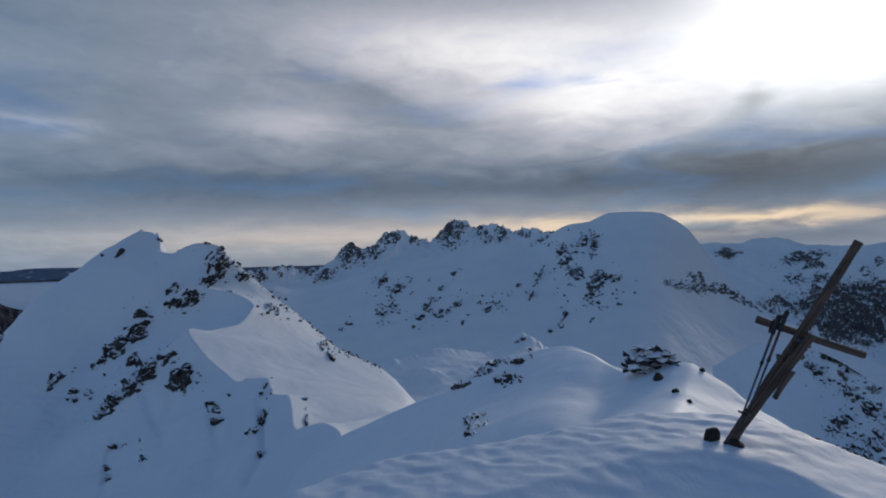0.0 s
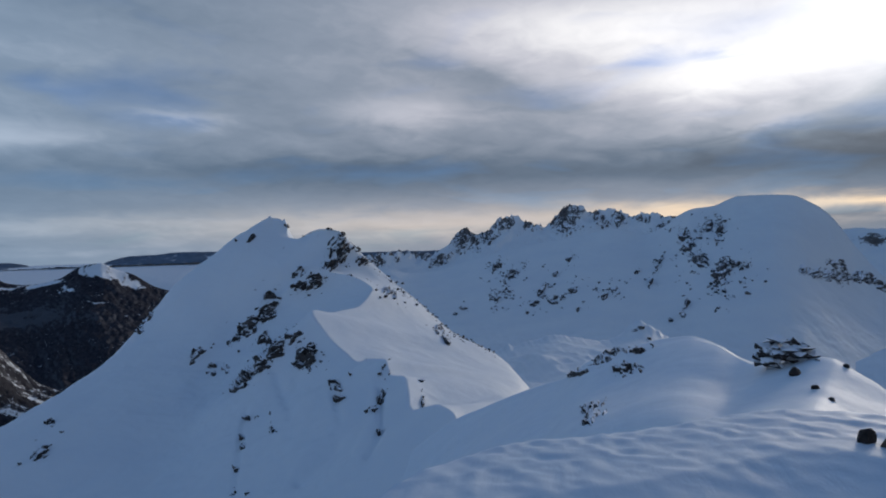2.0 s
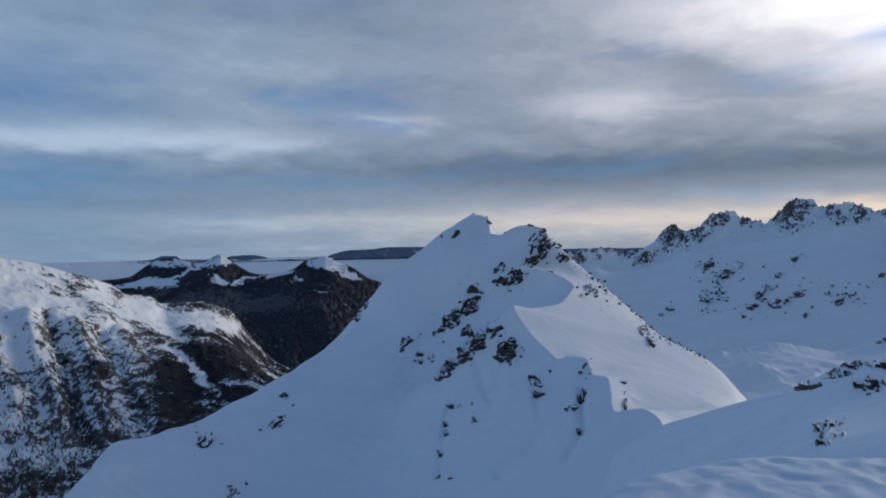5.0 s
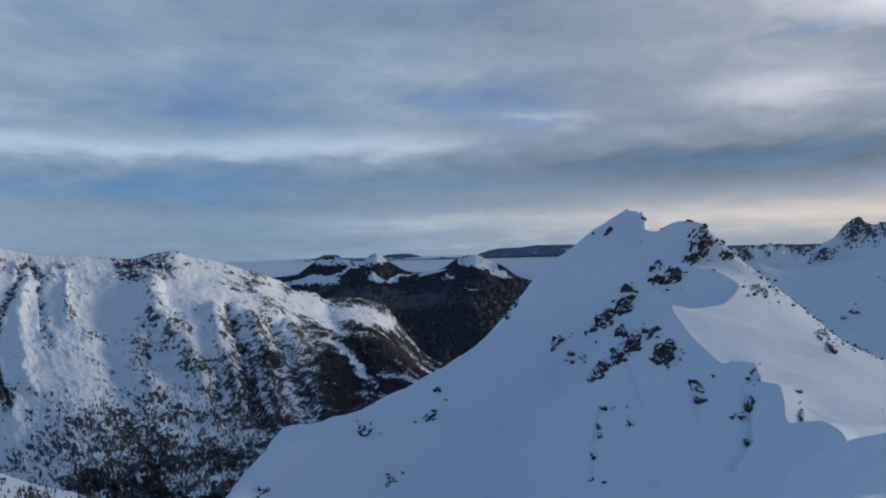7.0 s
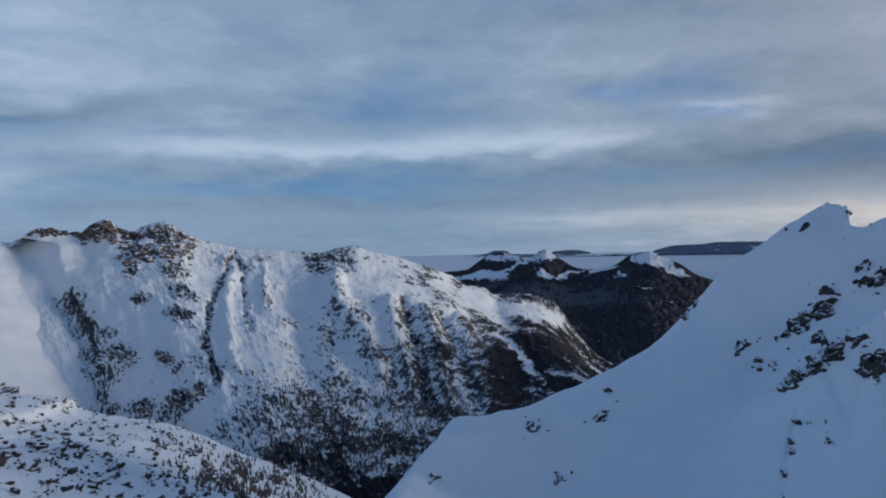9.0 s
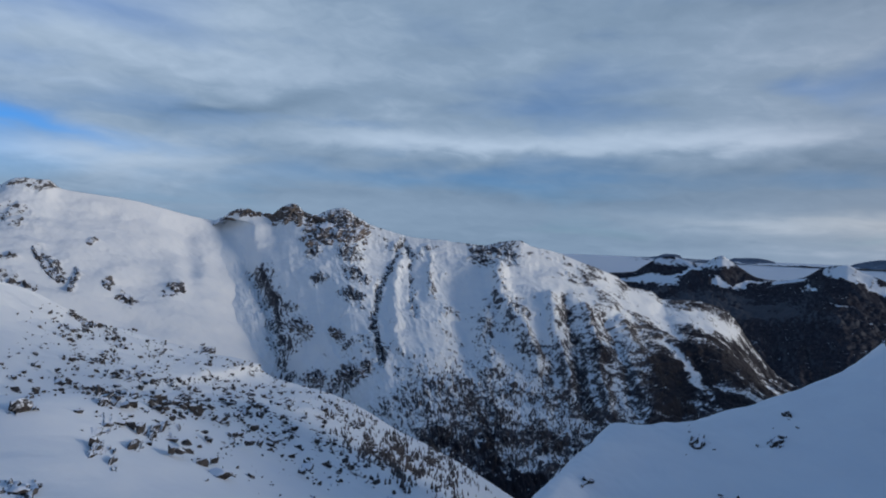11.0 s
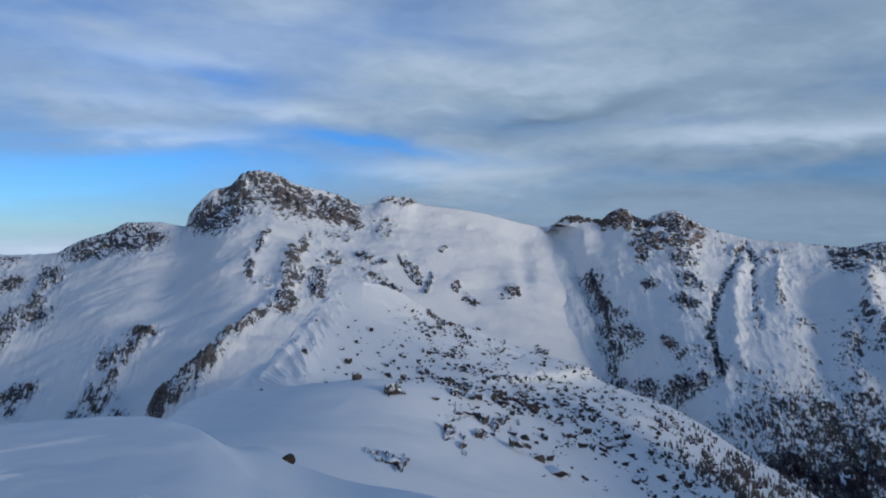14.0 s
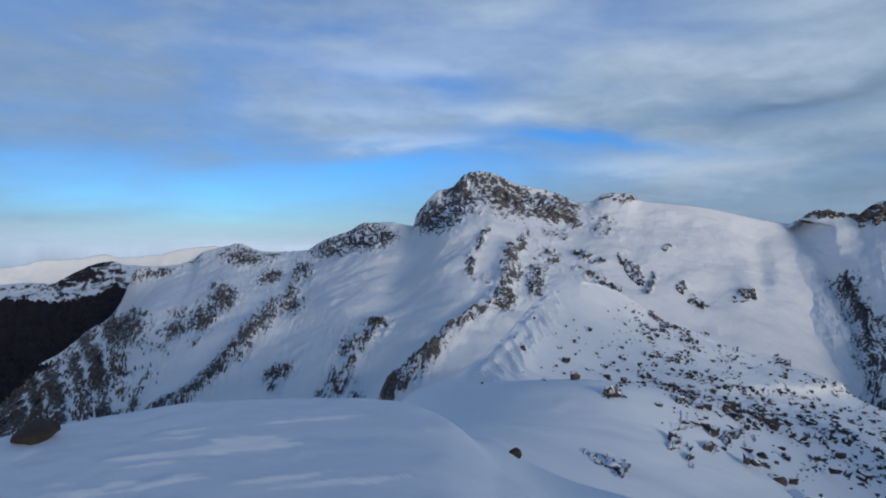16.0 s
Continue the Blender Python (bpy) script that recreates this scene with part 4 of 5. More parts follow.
WEST_ROCKS = [(-23.4, -0.69, 2.45, 0.94, 5, 0.7), (-29.0, -0.96, 3.58, 0.83, 0, 0.6), (-28.0, -2.61, 1.70, 1.32, 0, 0.5), (-29.9, -3.11, 1.32, 1.51, 0, 0.8), (-32.7, -2.14, 1.13, 0.57, 0, 0.5), (-33.5, -1.51, 0.75, 0.75, 0, 0.6), (-28.3, -5.43, 4.6, 1.6, 0, 1.0), (-32.0, -4.85, 6.2, 3.0, 0, 1.1), (-33.0, -3.57, 3.6, 0.9, 0, 0.8), (-30.5, -6.6, 7.0, 1.6, 0, 0.9), (-28.6, -1.6, 2.6, 0.5, -10, 0.8)]
west = tagged(mountain("western_range", snow_far, [(-16, 0.0, 3300), (-20, 0.0, 3300), (-21.6, 0.23, 3300), (-22.6, 0.34, 3300), (-23.3, 0.19, 3300), (-24.4, 0.22, 3300), (-25.2, 0.58, 3300), (-26.1, 0.58, 3300), (-27.1, 0.59, 3300), (-28.2, 0.19, 3280), (-29.2, -0.07, 3250), (-30.5, -0.08, 3230), (-31.8, -0.14, 3200), (-33.1, -0.14, 3200), (-33.8, 0.02, 3200), (-45, 0.3, 3200)],
    [(-16, -9, 2450), (-45, -10, 2350)], (320, 130), 0.9, jag=0.10, gully=(260, 50, 0.3), rough=26.0,
    rock=lambda b, h, v, g, s, c: np.minimum(0.66, sum(q[5] * np.minimum(1, 1.3 * oval(b, h, q)) for q in WEST_ROCKS)) * smooth(s + 0.6 * c, -0.25, 0.4)), "distant rolling snow mountains with wooded lower slopes", "mountain range")

outcrops(west, [(*q[:2], q[2] * 0.6, q[3] * 0.6, 0) for q in WEST_ROCKS[1:6]], rock_frost, 15.0, 30, "crag", sink=0.5)

# the slope that falls away under the cross
east = tagged(mountain("east_slope", snow_ridge, [(-22, -9.5, 330), (-25.5, -7.6, 340), (-27, -7.4, 340), (-29.6, -8.17, 330), (-33.7, -10.51, 300), (-45, -16, 260)],
    [(-22, -42, 140), (-45, -44, 140)], (240, 110), 1.0, jag=0.05, gully=(40, 1.2, 0.6), rough=1.6,
    patches=[(-30.0, -8.29, 1.6, 1.0, -20, 0.7), (-30.8, -9.66, 1.5, 0.9, -30, 0.6), (-30.6, -13.15, 0.9, 1.6, -20, 0.8), (-32.1, -15.44, 1.5, 1.0, -30, 0.7), (-32.8, -10.42, 1.5, 1.0, -20, 0.6), (-28.1, -14.56, 0.5, 0.3, 0, 0.7)]), "steep snow slope with broken rock under the cross", "mountain side")
EAST_ROCKS = [(-30.6, -13.2, 1.0, 1.6, -40), (-31.6, -15.1, 1.4, 1.2, -45), (-30.2, -8.1, 1.8, 1.0, -25), (-32.6, -16.1, 1.2, 0.9, -40), (-32.4, -11.6, 1.6, 1.0, -40), (-28.3, -14.6, 0.5, 0.3, 0), (-29.1, -9.3, 1.3, 0.7, -35), (-31.1, -10.7, 1.3, 0.6, -45), (-33.1, -14.1, 1.2, 1.2, -50), (-31.5, -8.8, 1.4, 0.6, -30), (-32.9, -9.2, 1.2, 0.8, -30), (-25.7, -11.6, 0.5, 0.3, 0)]
outcrops(east, EAST_ROCKS, rock_ridge, 2.0, 19, stretch=2.2)
tagged(scattered("slope_stones", "east_slope", 420, lambda b, h, *rest: sum(oval(b, h, (q[0], q[1], q[2] * 2.4, q[3] * 2.2, q[4])) for q in EAST_ROCKS), (0.5, 2.4), 68, rock_ridge), "dark stones scattered over the steep snow slope", "stones", kind="stuff")

WALL_RIBS = [
    ([(72.4, -0.59), (73.7, -2.99), (74.5, -4.92), (74.8, -8.43), (74.0, -11.23)], 0.28, -14, 0.9), ([(72.1, -1.07), (71.6, -3.93), (71.2, -7.40)], 0.22, -10, 0.7), ([(73.0, -1.39), (73.0, -5.86), (72.7, -10.26)], 0.5, 14, 0.25),
    ([(69.9, -1.70), (70.1, -5.18)], 0.30, 8, 0.5), ([(64.2, -3.06), (63.6, -5.64), (62.2, -8.00), (60.2, -11.40)], 0.7, 34, 0.45), ([(65.1, -5.99), (65.4, -9.36), (64.2, -11.10)], 0.5, 10, 0.55),
    ([(68.1, -3.89), (67.2, -7.60), (66.6, -10.63)], 1.3, -26, 0.0),
]
WALL_RIBS_EAST = [
    ([(61.9, -6.79), (61.2, -10.31)], 0.35, 12, 0.6), ([(60.2, -8.78), (59.9, -11.38)], 0.3, -8, 0.8), ([(58.5, -4.87), (57.8, -7.18), (57.0, -10.28), (56.5, -13.32), (55.4, -15.11)], 0.45, -22, 0.95), ([(59.7, -5.21), (58.9, -8.40), (57.8, -12.33)], 0.5, 24, 0.4),
    ([(56.7, -5.97), (55.7, -8.48), (55.2, -11.52), (54.2, -14.40)], 0.4, 22, 0.75), ([(55.7, -4.34), (54.4, -5.57)], 0.5, 12, 0.7), ([(53.4, -6.64), (51.7, -9.53), (49.4, -12.96)], 0.6, 22, 0.8), ([(54.9, -6.44), (53.2, -10.22), (52.2, -13.61)], 0.4, -18, 0.85),
    ([(50.7, -5.67), (48.1, -8.44), (46.2, -11.17)], 0.6, -14, 0.5), ([(49.4, -7.05), (46.1, -9.52), (44.5, -10.91)], 0.9, 10, 1.0),
]
WALL_END = [
    ([(49.6, -6.99), (47.4, -8.22), (44.8, -9.37), (42.4, -10.36)], 0.9, -6, 1.25), ([(44.7, -7.47), (42.9, -9.13), (41.5, -10.45)], 0.7, 0, 1.3), ([(49.0, -10.71), (47.8, -12.27), (47.0, -13.21)], 0.7, -14, 1.2), ([(52.5, -7.50), (50.9, -9.62), (49.5, -11.74), (48.3, -13.84)], 0.5, -10, 0.75),
    ([(45.6, -10.86), (44.3, -11.60)], 0.8, 0, 1.1), ([(53.0, -9.86), (51.7, -12.21), (50.3, -14.58)], 0.8, 10, 0.62), ([(48.2, -7.99), (46.2, -10.79), (45.7, -12.28)], 0.25, 8, 0.0),
]
WALL_END_SNOW = [(50.8, -6.03, 4.2, 0.8, -38, 0.9), (48.5, -9.66, 5.2, 0.7, -45, 0.85), (46.8, -6.26, 6.0, 1.6, -14, 0.8), (42.3, -9.03, 2.6, 0.35, -40, 0.7), (52.0, -5.09, 4.0, 1.6, -20, 0.8)]
WALL_WEST = [
    ([(85.0, -3.47), (84.0, -5.37), (83.2, -7.59), (82.7, -9.78), (81.9, -12.30)], 0.9, -34, 0.42), ([(84.4, -3.35), (83.1, -5.74), (82.5, -9.18)], 0.45, 10, 0.85), ([(87.3, -3.92), (86.6, -6.96), (85.7, -10.32)], 1.5, 18, 0.0),
    ([(87.5, -3.75), (88.8, -7.14), (89.3, -10.13)], 0.35, -14, 0.25),
]
WALL_CRAGS = [
    (78.3, 0.55, 5.29, 2.47, 10), (79.6, -0.39, 2.12, 1.76, 10), (76.9, 0.19, 2.47, 2.12, -20), (82.2, 1.40, 2.82, 1.55, 10), (85.9, 1.37, 3.17, 0.56, 0), (77.0, -1.93, 3.17, 1.76, -10), (76.4, -3.60, 3.53, 2.12, -30), (76.8, -5.70, 2.47, 1.41, -20), (79.4, -4.25, 2.12, 0.92, 0), (80.2, -2.14, 1.41, 1.41, 0),
    (81.0, -8.41, 2.82, 1.55, -15), (79.8, -12.57, 2.47, 1.27, 0), (78.0, -8.67, 2.12, 1.06, -35), (76.9, -12.27, 2.47, 1.76, 0), (75.4, -11.79, 1.41, 1.41, 0),
]
WALL_SHADOWED = [(84.3, -3.97, 2.12, 2.12, -40), (83.6, -5.71, 2.12, 2.47, -60), (83.0, -7.60, 1.76, 2.47, -70), (82.7, -9.47, 1.76, 2.12, -70), (81.9, -6.77, 1.76, 1.06, -10), (81.9, -12.00, 1.76, 1.41, -30),
    (74.7, -8.29, 1.06, 3.88, 0), (73.9, -10.95, 1.20, 2.82, -20), (74.3, -5.02, 0.85, 3.17, 10), (71.4, -5.84, 0.85, 4.23, -10), (69.9, -4.21, 1.06, 3.17, 5), (64.4, -5.80, 2.12, 2.12, 0), (64.8, -8.88, 2.12, 2.12, 0), (62.6, -6.56, 2.12, 3.17, -20), (67.2, -12.77, 3.17, 2.47, 0)]
WALL_EAST = [(62.2, -7.40, 1.6, 2.6, -60), (60.2, -10.24, 1.2, 3.0, -60), (58.3, -6.62, 1.6, 1.2, -70), (57.5, -8.61, 1.6, 1.2, -70), (57.0, -11.13, 1.6, 1.2, -70), (56.2, -6.80, 1.8, 0.9, -60), (55.4, -9.31, 2.2, 1.0, -60), (54.7, -12.02, 2.4, 1.0, -60), (55.2, -4.75, 2.6, 1.0, -20), (52.9, -7.72, 2.8, 1.2, -50), (51.5, -10.05, 3.0, 1.4, -50), (53.4, -11.34, 2.6, 1.2, -55), (52.2, -12.55, 3.0, 1.4, -50), (59.4, -12.48, 2.4, 1.4, -60)]
PEAK_CRAGS = [
    (116.0, 1.05, 4.97, 2.65, 20, 1.0), (113.9, 2.22, 4.97, 2.65, 20, 0.85), (110.3, 2.39, 5.63, 2.65, -15, 0.95), (107.0, 2.07, 5.30, 2.32, -18, 1.0), (105.1, 2.16, 2.65, 1.32, -10, 0.9), (112.4, 4.3, 5.2, 2.2, -10, 0.72), (114.5, 3.4, 3.6, 1.6, 30, 0.8), (109.5, 3.6, 4.4, 1.2, -15, 0.9), (105.0, 0.93, 2.65, 1.66, -10, 0.7), (106.3, -0.06, 3.31, 1.32, -20, 0.7), (122.8, -0.81, 5.96, 2.65, 20, 0.95),
    (113.4, -3.08, 1.13, 2.98, 0, 0.8), (112.5, -0.92, 2.32, 0.86, 60, 0.75), (112.0, -4.23, 1.13, 1.66, 0, 0.7), (107.8, -4.18, 1.99, 3.31, 0, 0.95), (110.5, -6.03, 2.32, 2.32, 20, 0.95), (106.6, -2.03, 2.98, 1.99, -40, 0.7), (108.9, -0.90, 2.98, 1.13, 60, 0.75), (109.5, -3.71, 1.99, 2.65, 20, 0.6),
]
PEAK_SPECKS = [
    (103.2, -3.61, 4.31, 1.13, -30, 0.75), (101.8, -4.54, 2.32, 0.79, -35, 0.7), (101.3, 2.70, 4.31, 0.99, 0, 0.75), (102.2, 0.29, 4.97, 1.66, -10, 0.5), (103.7, -1.99, 1.32, 0.86, 0, 0.7), (102.6, -2.49, 1.66, 0.66, 0, 0.7), (99.6, -3.05, 2.98, 0.53, -50, 0.7), (98.3, -4.45, 1.99, 0.46, 70, 0.7), (91.3, -5.11, 1.66, 0.86, 0, 0.8),
    (94.7, -5.87, 1.66, 0.86, -40, 0.7), (95.9, -4.68, 1.32, 0.46, -40, 0.7), (96.9, -1.42, 0.66, 0.46, 0, 0.8),
    (121.7, -8.35, 2.98, 1.46, 0, 0.85), (123.7, -10.20, 3.64, 2.65, 30, 0.68), (124.7, -12.73, 3.64, 2.65, 30, 0.70), (126.1, -13.78, 1.99, 1.66, 40, 0.75), (123.4, -14.03, 2.32, 1.32, 0, 0.7), (130.1, -12.15, 3.64, 1.66, 20, 0.75), (130.4, -13.13, 1.66, 1.32, 0, 0.7),
]
PEAK_WEST = [
    (134.4, -5.94, 2.65, 3.31, 20, 0.85), (136.0, -7.43, 2.98, 2.65, 40, 0.85), (138.1, -8.04, 3.64, 2.65, 40, 0.8), (139.6, -9.67, 1.99, 1.99, 60, 0.7), (130.7, -4.27, 3.64, 1.66, 15, 0.8), (128.8, -6.39, 2.65, 2.65, 40, 0.8), (127.9, -3.66, 2.98, 1.99, 40, 0.75), (132.6, -2.49, 4.64, 2.32, -10, 0.85), (130.3, -2.28, 1.99, 1.13, 0, 0.8), (125.0, -1.71, 5.30, 1.66, 15, 0.95), (121.4, -1.04, 4.31, 1.99, 15, 1.0),
    (143.4, -3.11, 3.97, 1.66, 10, 0.6), (139.0, -3.44, 3.97, 1.13, 0, 0.7), (141.2, -3.75, 3.64, 1.32, -10, 0.5), (144.9, -4.52, 4.31, 1.99, 10, 0.45), (137.0, -2.76, 2.98, 1.13, 10, 0.55), (136.8, -9.39, 1.32, 1.32, 60, 0.55), (140.5, -7.38, 1.32, 3.64, 70, 0.6), (146.9, -5.86, 3.97, 2.98, 30, 0.5),
]
PEAK_WOODS = [
    (142.1, -8.32, 2.98, 4.31, 60, 0.95), (143.2, -10.71, 2.98, 6.62, 80, 1.0), (144.7, -10.85, 3.64, 7.29, 80, 1.0), (146.3, -12.37, 4.64, 7.29, 75, 1.05), (148.0, -12.98, 5.63, 7.29, 60, 1.1), (149.4, -14.65, 5.30, 5.30, 50, 1.1), (143.6, -14.08, 2.32, 3.31, 70, 0.95), (147.3, -15.51, 5.63, 3.64, 20, 1.1), (144.2, -8.61, 3.64, 2.98, 40, 0.75), (141.6, -12.59, 1.99, 1.32, 20, 0.6),
]
PEAK_BANDS = [
    ([(130.1, -6.36), (131.1, -7.77), (132.3, -8.99), (133.8, -10.78)], 1.0, 8, 0.72), ([(132.3, -8.99), (134.4, -11.36), (136.2, -13.06), (138.0, -14.10), (139.7, -14.81)], 0.8, 8, 0.78), ([(127.6, -3.17), (128.5, -4.62), (129.6, -6.69)], 0.55, 6, 0.7), ([(139.9, -11.28), (140.6, -12.97), (141.2, -14.21)], 0.45, 4, 0.85),
    ([(116.4, -10.58), (118.1, -11.55), (119.7, -13.14), (120.9, -14.71)], 0.6, 8, 0.9), ([(109.9, -1.73), (110.7, -5.37), (112.5, -7.04), (115.1, -9.04), (116.8, -11.32), (118.5, -12.92), (120.5, -14.18)], 0.85, 9, 0.66), ([(121.5, -8.38), (123.1, -9.98), (124.1, -12.20)], 0.8, 6, 0.62),
]
PEAK_GULLIES = [(145.5, -12.46, 0.66, 6.62, 12, 0.95), (144.2, -12.61, 0.60, 5.96, 10, 0.9), (143.0, -10.44, 0.53, 4.97, 10, 0.8), (144.9, -14.20, 1.32, 2.98, 0, 0.8), (147.2, -9.77, 1.99, 1.66, 30, 0.7), (149.0, -15.51, 0.99, 1.99, -40, 0.8), (141.0, -10.31, 2.32, 3.31, 20, 0.7), (147.0, -13.38, 0.53, 4.64, 14, 0.7), (148.5, -12.11, 0.46, 3.97, 14, 0.6)]
PEAK_SWELLS = [(110.9, -0.58, 3.94, 6.40, 20, 18.0), (128.8, -11.99, 4.0, 3.0, 30, -14.0), (118.4, -5.94, 6.0, 5.0, 30, -12.0), (93, -1, 4, 2, 0, 12.0), (95, -4, 5, 2, 20, 14.0), (91, -5, 3, 4, 0, 14.0), (98, -2, 3, 3, 30, 10.0), (90, -3, 1.5, 5, 10, -14.0), (94, -6.5, 6, 1.5, -20, 12.0), (126, -5, 2.5, 6, 40, 12.0), (133, -6, 3, 6, 40, 12.0), (140, -8, 3, 6, 40, 12.0)]
peak = tagged(mountain("rocky_peak", snow_far, [(156, -15, 1700), (149.8, -11.70, 1750), (147.7, -10.30, 1780), (146.0, -9.40, 1800), (144.4, -8.05, 1810), (142.7, -6.95, 1810), (141.9, -5.90, 1800), (141.4, -4.70, 1790), (141.0, -3.60, 1780), (140.6, -3.25, 1770), (139.7, -3.05, 1760), (138.1, -3.02, 1750), (136.5, -2.51, 1740), (135.9, -2.01, 1700), (134.3, -1.58, 1670), (133.0, -1.27, 1650), (131.7, -1.76, 1620), (130.6, -1.98, 1600), (127.5, -1.83, 1540), (126.2, -1.07, 1510), (123.9, -0.19, 1470), (122.5, 0.50, 1450), (120.5, 0.58, 1420), (118.4, 0.29, 1405)] +
    [(118.1, 1.21, 1400), (117.2, 2.40, 1395), (116.3, 3.25, 1392), (114.9, 3.75, 1390), (114.1, 4.60, 1386), (112.8, 5.03, 1382), (111.4, 4.86, 1382), (109.9, 4.10, 1386), (108.0, 3.63, 1390), (106.0, 3.10, 1396), (104.0, 2.32, 1404), (103.1, 2.50, 1410), (101.8, 3.11, 1416), (100.1, 3.11, 1424), (99.1, 2.50, 1432), (94.7, 1.97, 1455), (89.4, 0.76, 1500), (86, 0.2, 1540), (80, -3, 1700)],
    [(156, -24, 700), (130, -22, 480), (112, -20, 470), (104, -17, 540), (98, -15.5, 660), (92, -14.5, 780), (86, -14, 850), (80, -14, 960)], (920, 250), 0.85, drift=[(80, 4), (105, 6), (120, 8), (140, 7), (156, 5)], jag=[(80, 0.02), (99, 0.03), (103, 0.12), (114, 0.14), (118, 0.07), (156, 0.10)], teeth_size=1.6, gully=(120, 1.5, 0.4), rough=8.0, roll=(170, 13),
    patches=[(*q[:5], q[5] * 0.86) for q in PEAK_CRAGS + PEAK_SPECKS + PEAK_WEST] + PEAK_WOODS, ribs=[(line, width, lift, stone * 0.86) for line, width, lift, stone in PEAK_BANDS], snowy=PEAK_GULLIES, swell=[(*q[:5], q[5] * 0.5) for q in PEAK_SWELLS]), "high rocky peak above snow bowls", "mountain")
outcrops(peak, [PEAK_CRAGS[i] for i in (0, 3, 10, 14, 15)], rock_far, 6.0, 23, "crag", stretch=0.7, spread=0.8, sink=0.5)
SADDLE_ROCKS = [(103.8, -1.87, 1.23, 0.34, -10), (102.7, -2.46, 1.23, 0.30, 10), (99.9, -3.10, 2.22, 0.34, -50), (98.2, -4.28, 1.97, 0.30, 75), (97.0, -1.37, 0.49, 0.34, 0), (94.4, -5.84, 1.23, 0.74, -30), (95.8, -4.63, 0.74, 0.49, -40), (91.2, -5.02, 1.54, 0.77, 10), (94.4, -5.83, 1.16, 0.77, -30), (99.8, -3.29, 2.70, 0.54, -50), (101.6, -4.64, 1.93, 0.77, -30), (88.4, -10.46, 1.00, 1.54, 0)]
outcrops(peak, SADDLE_ROCKS, rock_far, 8.0, 28)

wall = tagged(mountain("valley_wall", snow_wall, [(98, -5.0, 2000), (94, -1.5, 1750), (91, 0.2, 1580), (89.4, -0.07, 1510), (87.6, 0.75, 1490), (86.9, 1.35, 1485), (86.1, 1.64, 1480), (84.4, 1.33, 1478), (83.5, 1.11, 1475), (83.0, 1.76, 1470), (81.9, 2.26, 1465), (80.8, 1.52, 1462), (80.2, 1.16, 1460), (79.1, 1.79, 1455), (77.8, 2.05, 1450), (76.7, 1.48, 1450), (75.4, 0.77, 1450), (74.1, 0.37, 1450)] +
    [(71.6, -0.22, 1450), (67.6, -0.51, 1455), (65.3, -0.70, 1460), (63.9, -0.32, 1468), (62.3, -0.21, 1475), (61.3, -0.65, 1485), (59.4, -1.04, 1510), (55.9, -2.25, 1560), (54.1, -2.95, 1620), (52.9, -3.70, 1660), (51.3, -4.00, 1710), (50.3, -4.62, 1740), (48.4, -4.54, 1790), (46.0, -4.94, 1840), (45.0, -5.67, 1860), (44.1, -6.90, 1880), (43.2, -8.10, 1890), (41.4, -9.96, 1900), (36, -12, 1900)],
    [(98, -14, 1300), (91, -14, 1060), (84, -15.5, 930), (78, -17.5, 800), (72, -20, 720), (60, -24, 700), (36, -24, 700)], (900, 270), 0.85, drift=[(36, -12), (52, -10), (62, -4), (98, -4)], jag=[(36, 0.05), (80, 0.08), (86, 0.03), (98, 0.02)], gully=(70, 4, 0.18), rough=6.0, roll=(200, 14), merge=("rocky_peak", 85.2, 89.6),
    ribs=[(line, width, lift * 0.65, stone * 0.78) for line, width, lift, stone in WALL_RIBS + WALL_RIBS_EAST + WALL_WEST] + [(line, width, lift, stone * 0.56) for line, width, lift, stone in WALL_END], snowy=WALL_END_SNOW, swell=[(87.6, -3, 2.2, 3, -20, 16), (88.6, -6.5, 1.6, 3, 30, -12), (86.6, -8, 2, 3, 0, 12), (89.2, -1.0, 1.4, 1.6, 0, 9)], patches=[(*q, 0.72) for q in WALL_CRAGS] + [(*q, 0.56) for q in WALL_SHADOWED] + [(*q, 0.62) for q in WALL_EAST],
    rock=lambda b, h, v, g, s, c: (0.02 + 0.30 * smooth(66 - b + 1.8 * (-6.5 - h), -2, 18) + 0.30 * s + 0.20 * c - 0.14 * g) * smooth(0.6 * (80 - b) + (-2.5 - h), 0, 6) + (0.09 + 0.25 * s) * smooth(-4.0 - h, 0, 4) * smooth(86 - b, 0, 8) + (0.24 + 0.5 * s) * smooth(0.14 - v, 0, 0.06) * smooth(78 - b, 0, 6) + 0.15 * smooth(v + 0.10 * s, 0.10, 0.24) * smooth(62 - b, 0, 10) + (0.50 + 0.7 * s - 0.5 * g) * smooth(v + 0.10 * s, 0.08, 0.2) * smooth(53.5 - b, 0, 6) + (0.26 + 0.5 * s) * smooth(52 - b, 0, 4) + (0.34 + 0.5 * s) * smooth(-14.5 - h, 0, 4) * smooth(72 - b, 0, 5)), "long snow-covered valley wall with gullies and rock ribs", "mountain")
outcrops(wall, WALL_CRAGS[:5], rock_brown, 9.0, 20, "crag", stretch=1.2)
outcrops(wall, WALL_CRAGS[10:], rock_brown, 5.0, 29, "crag", stretch=1.2, sink=0.5, spread=1.0)


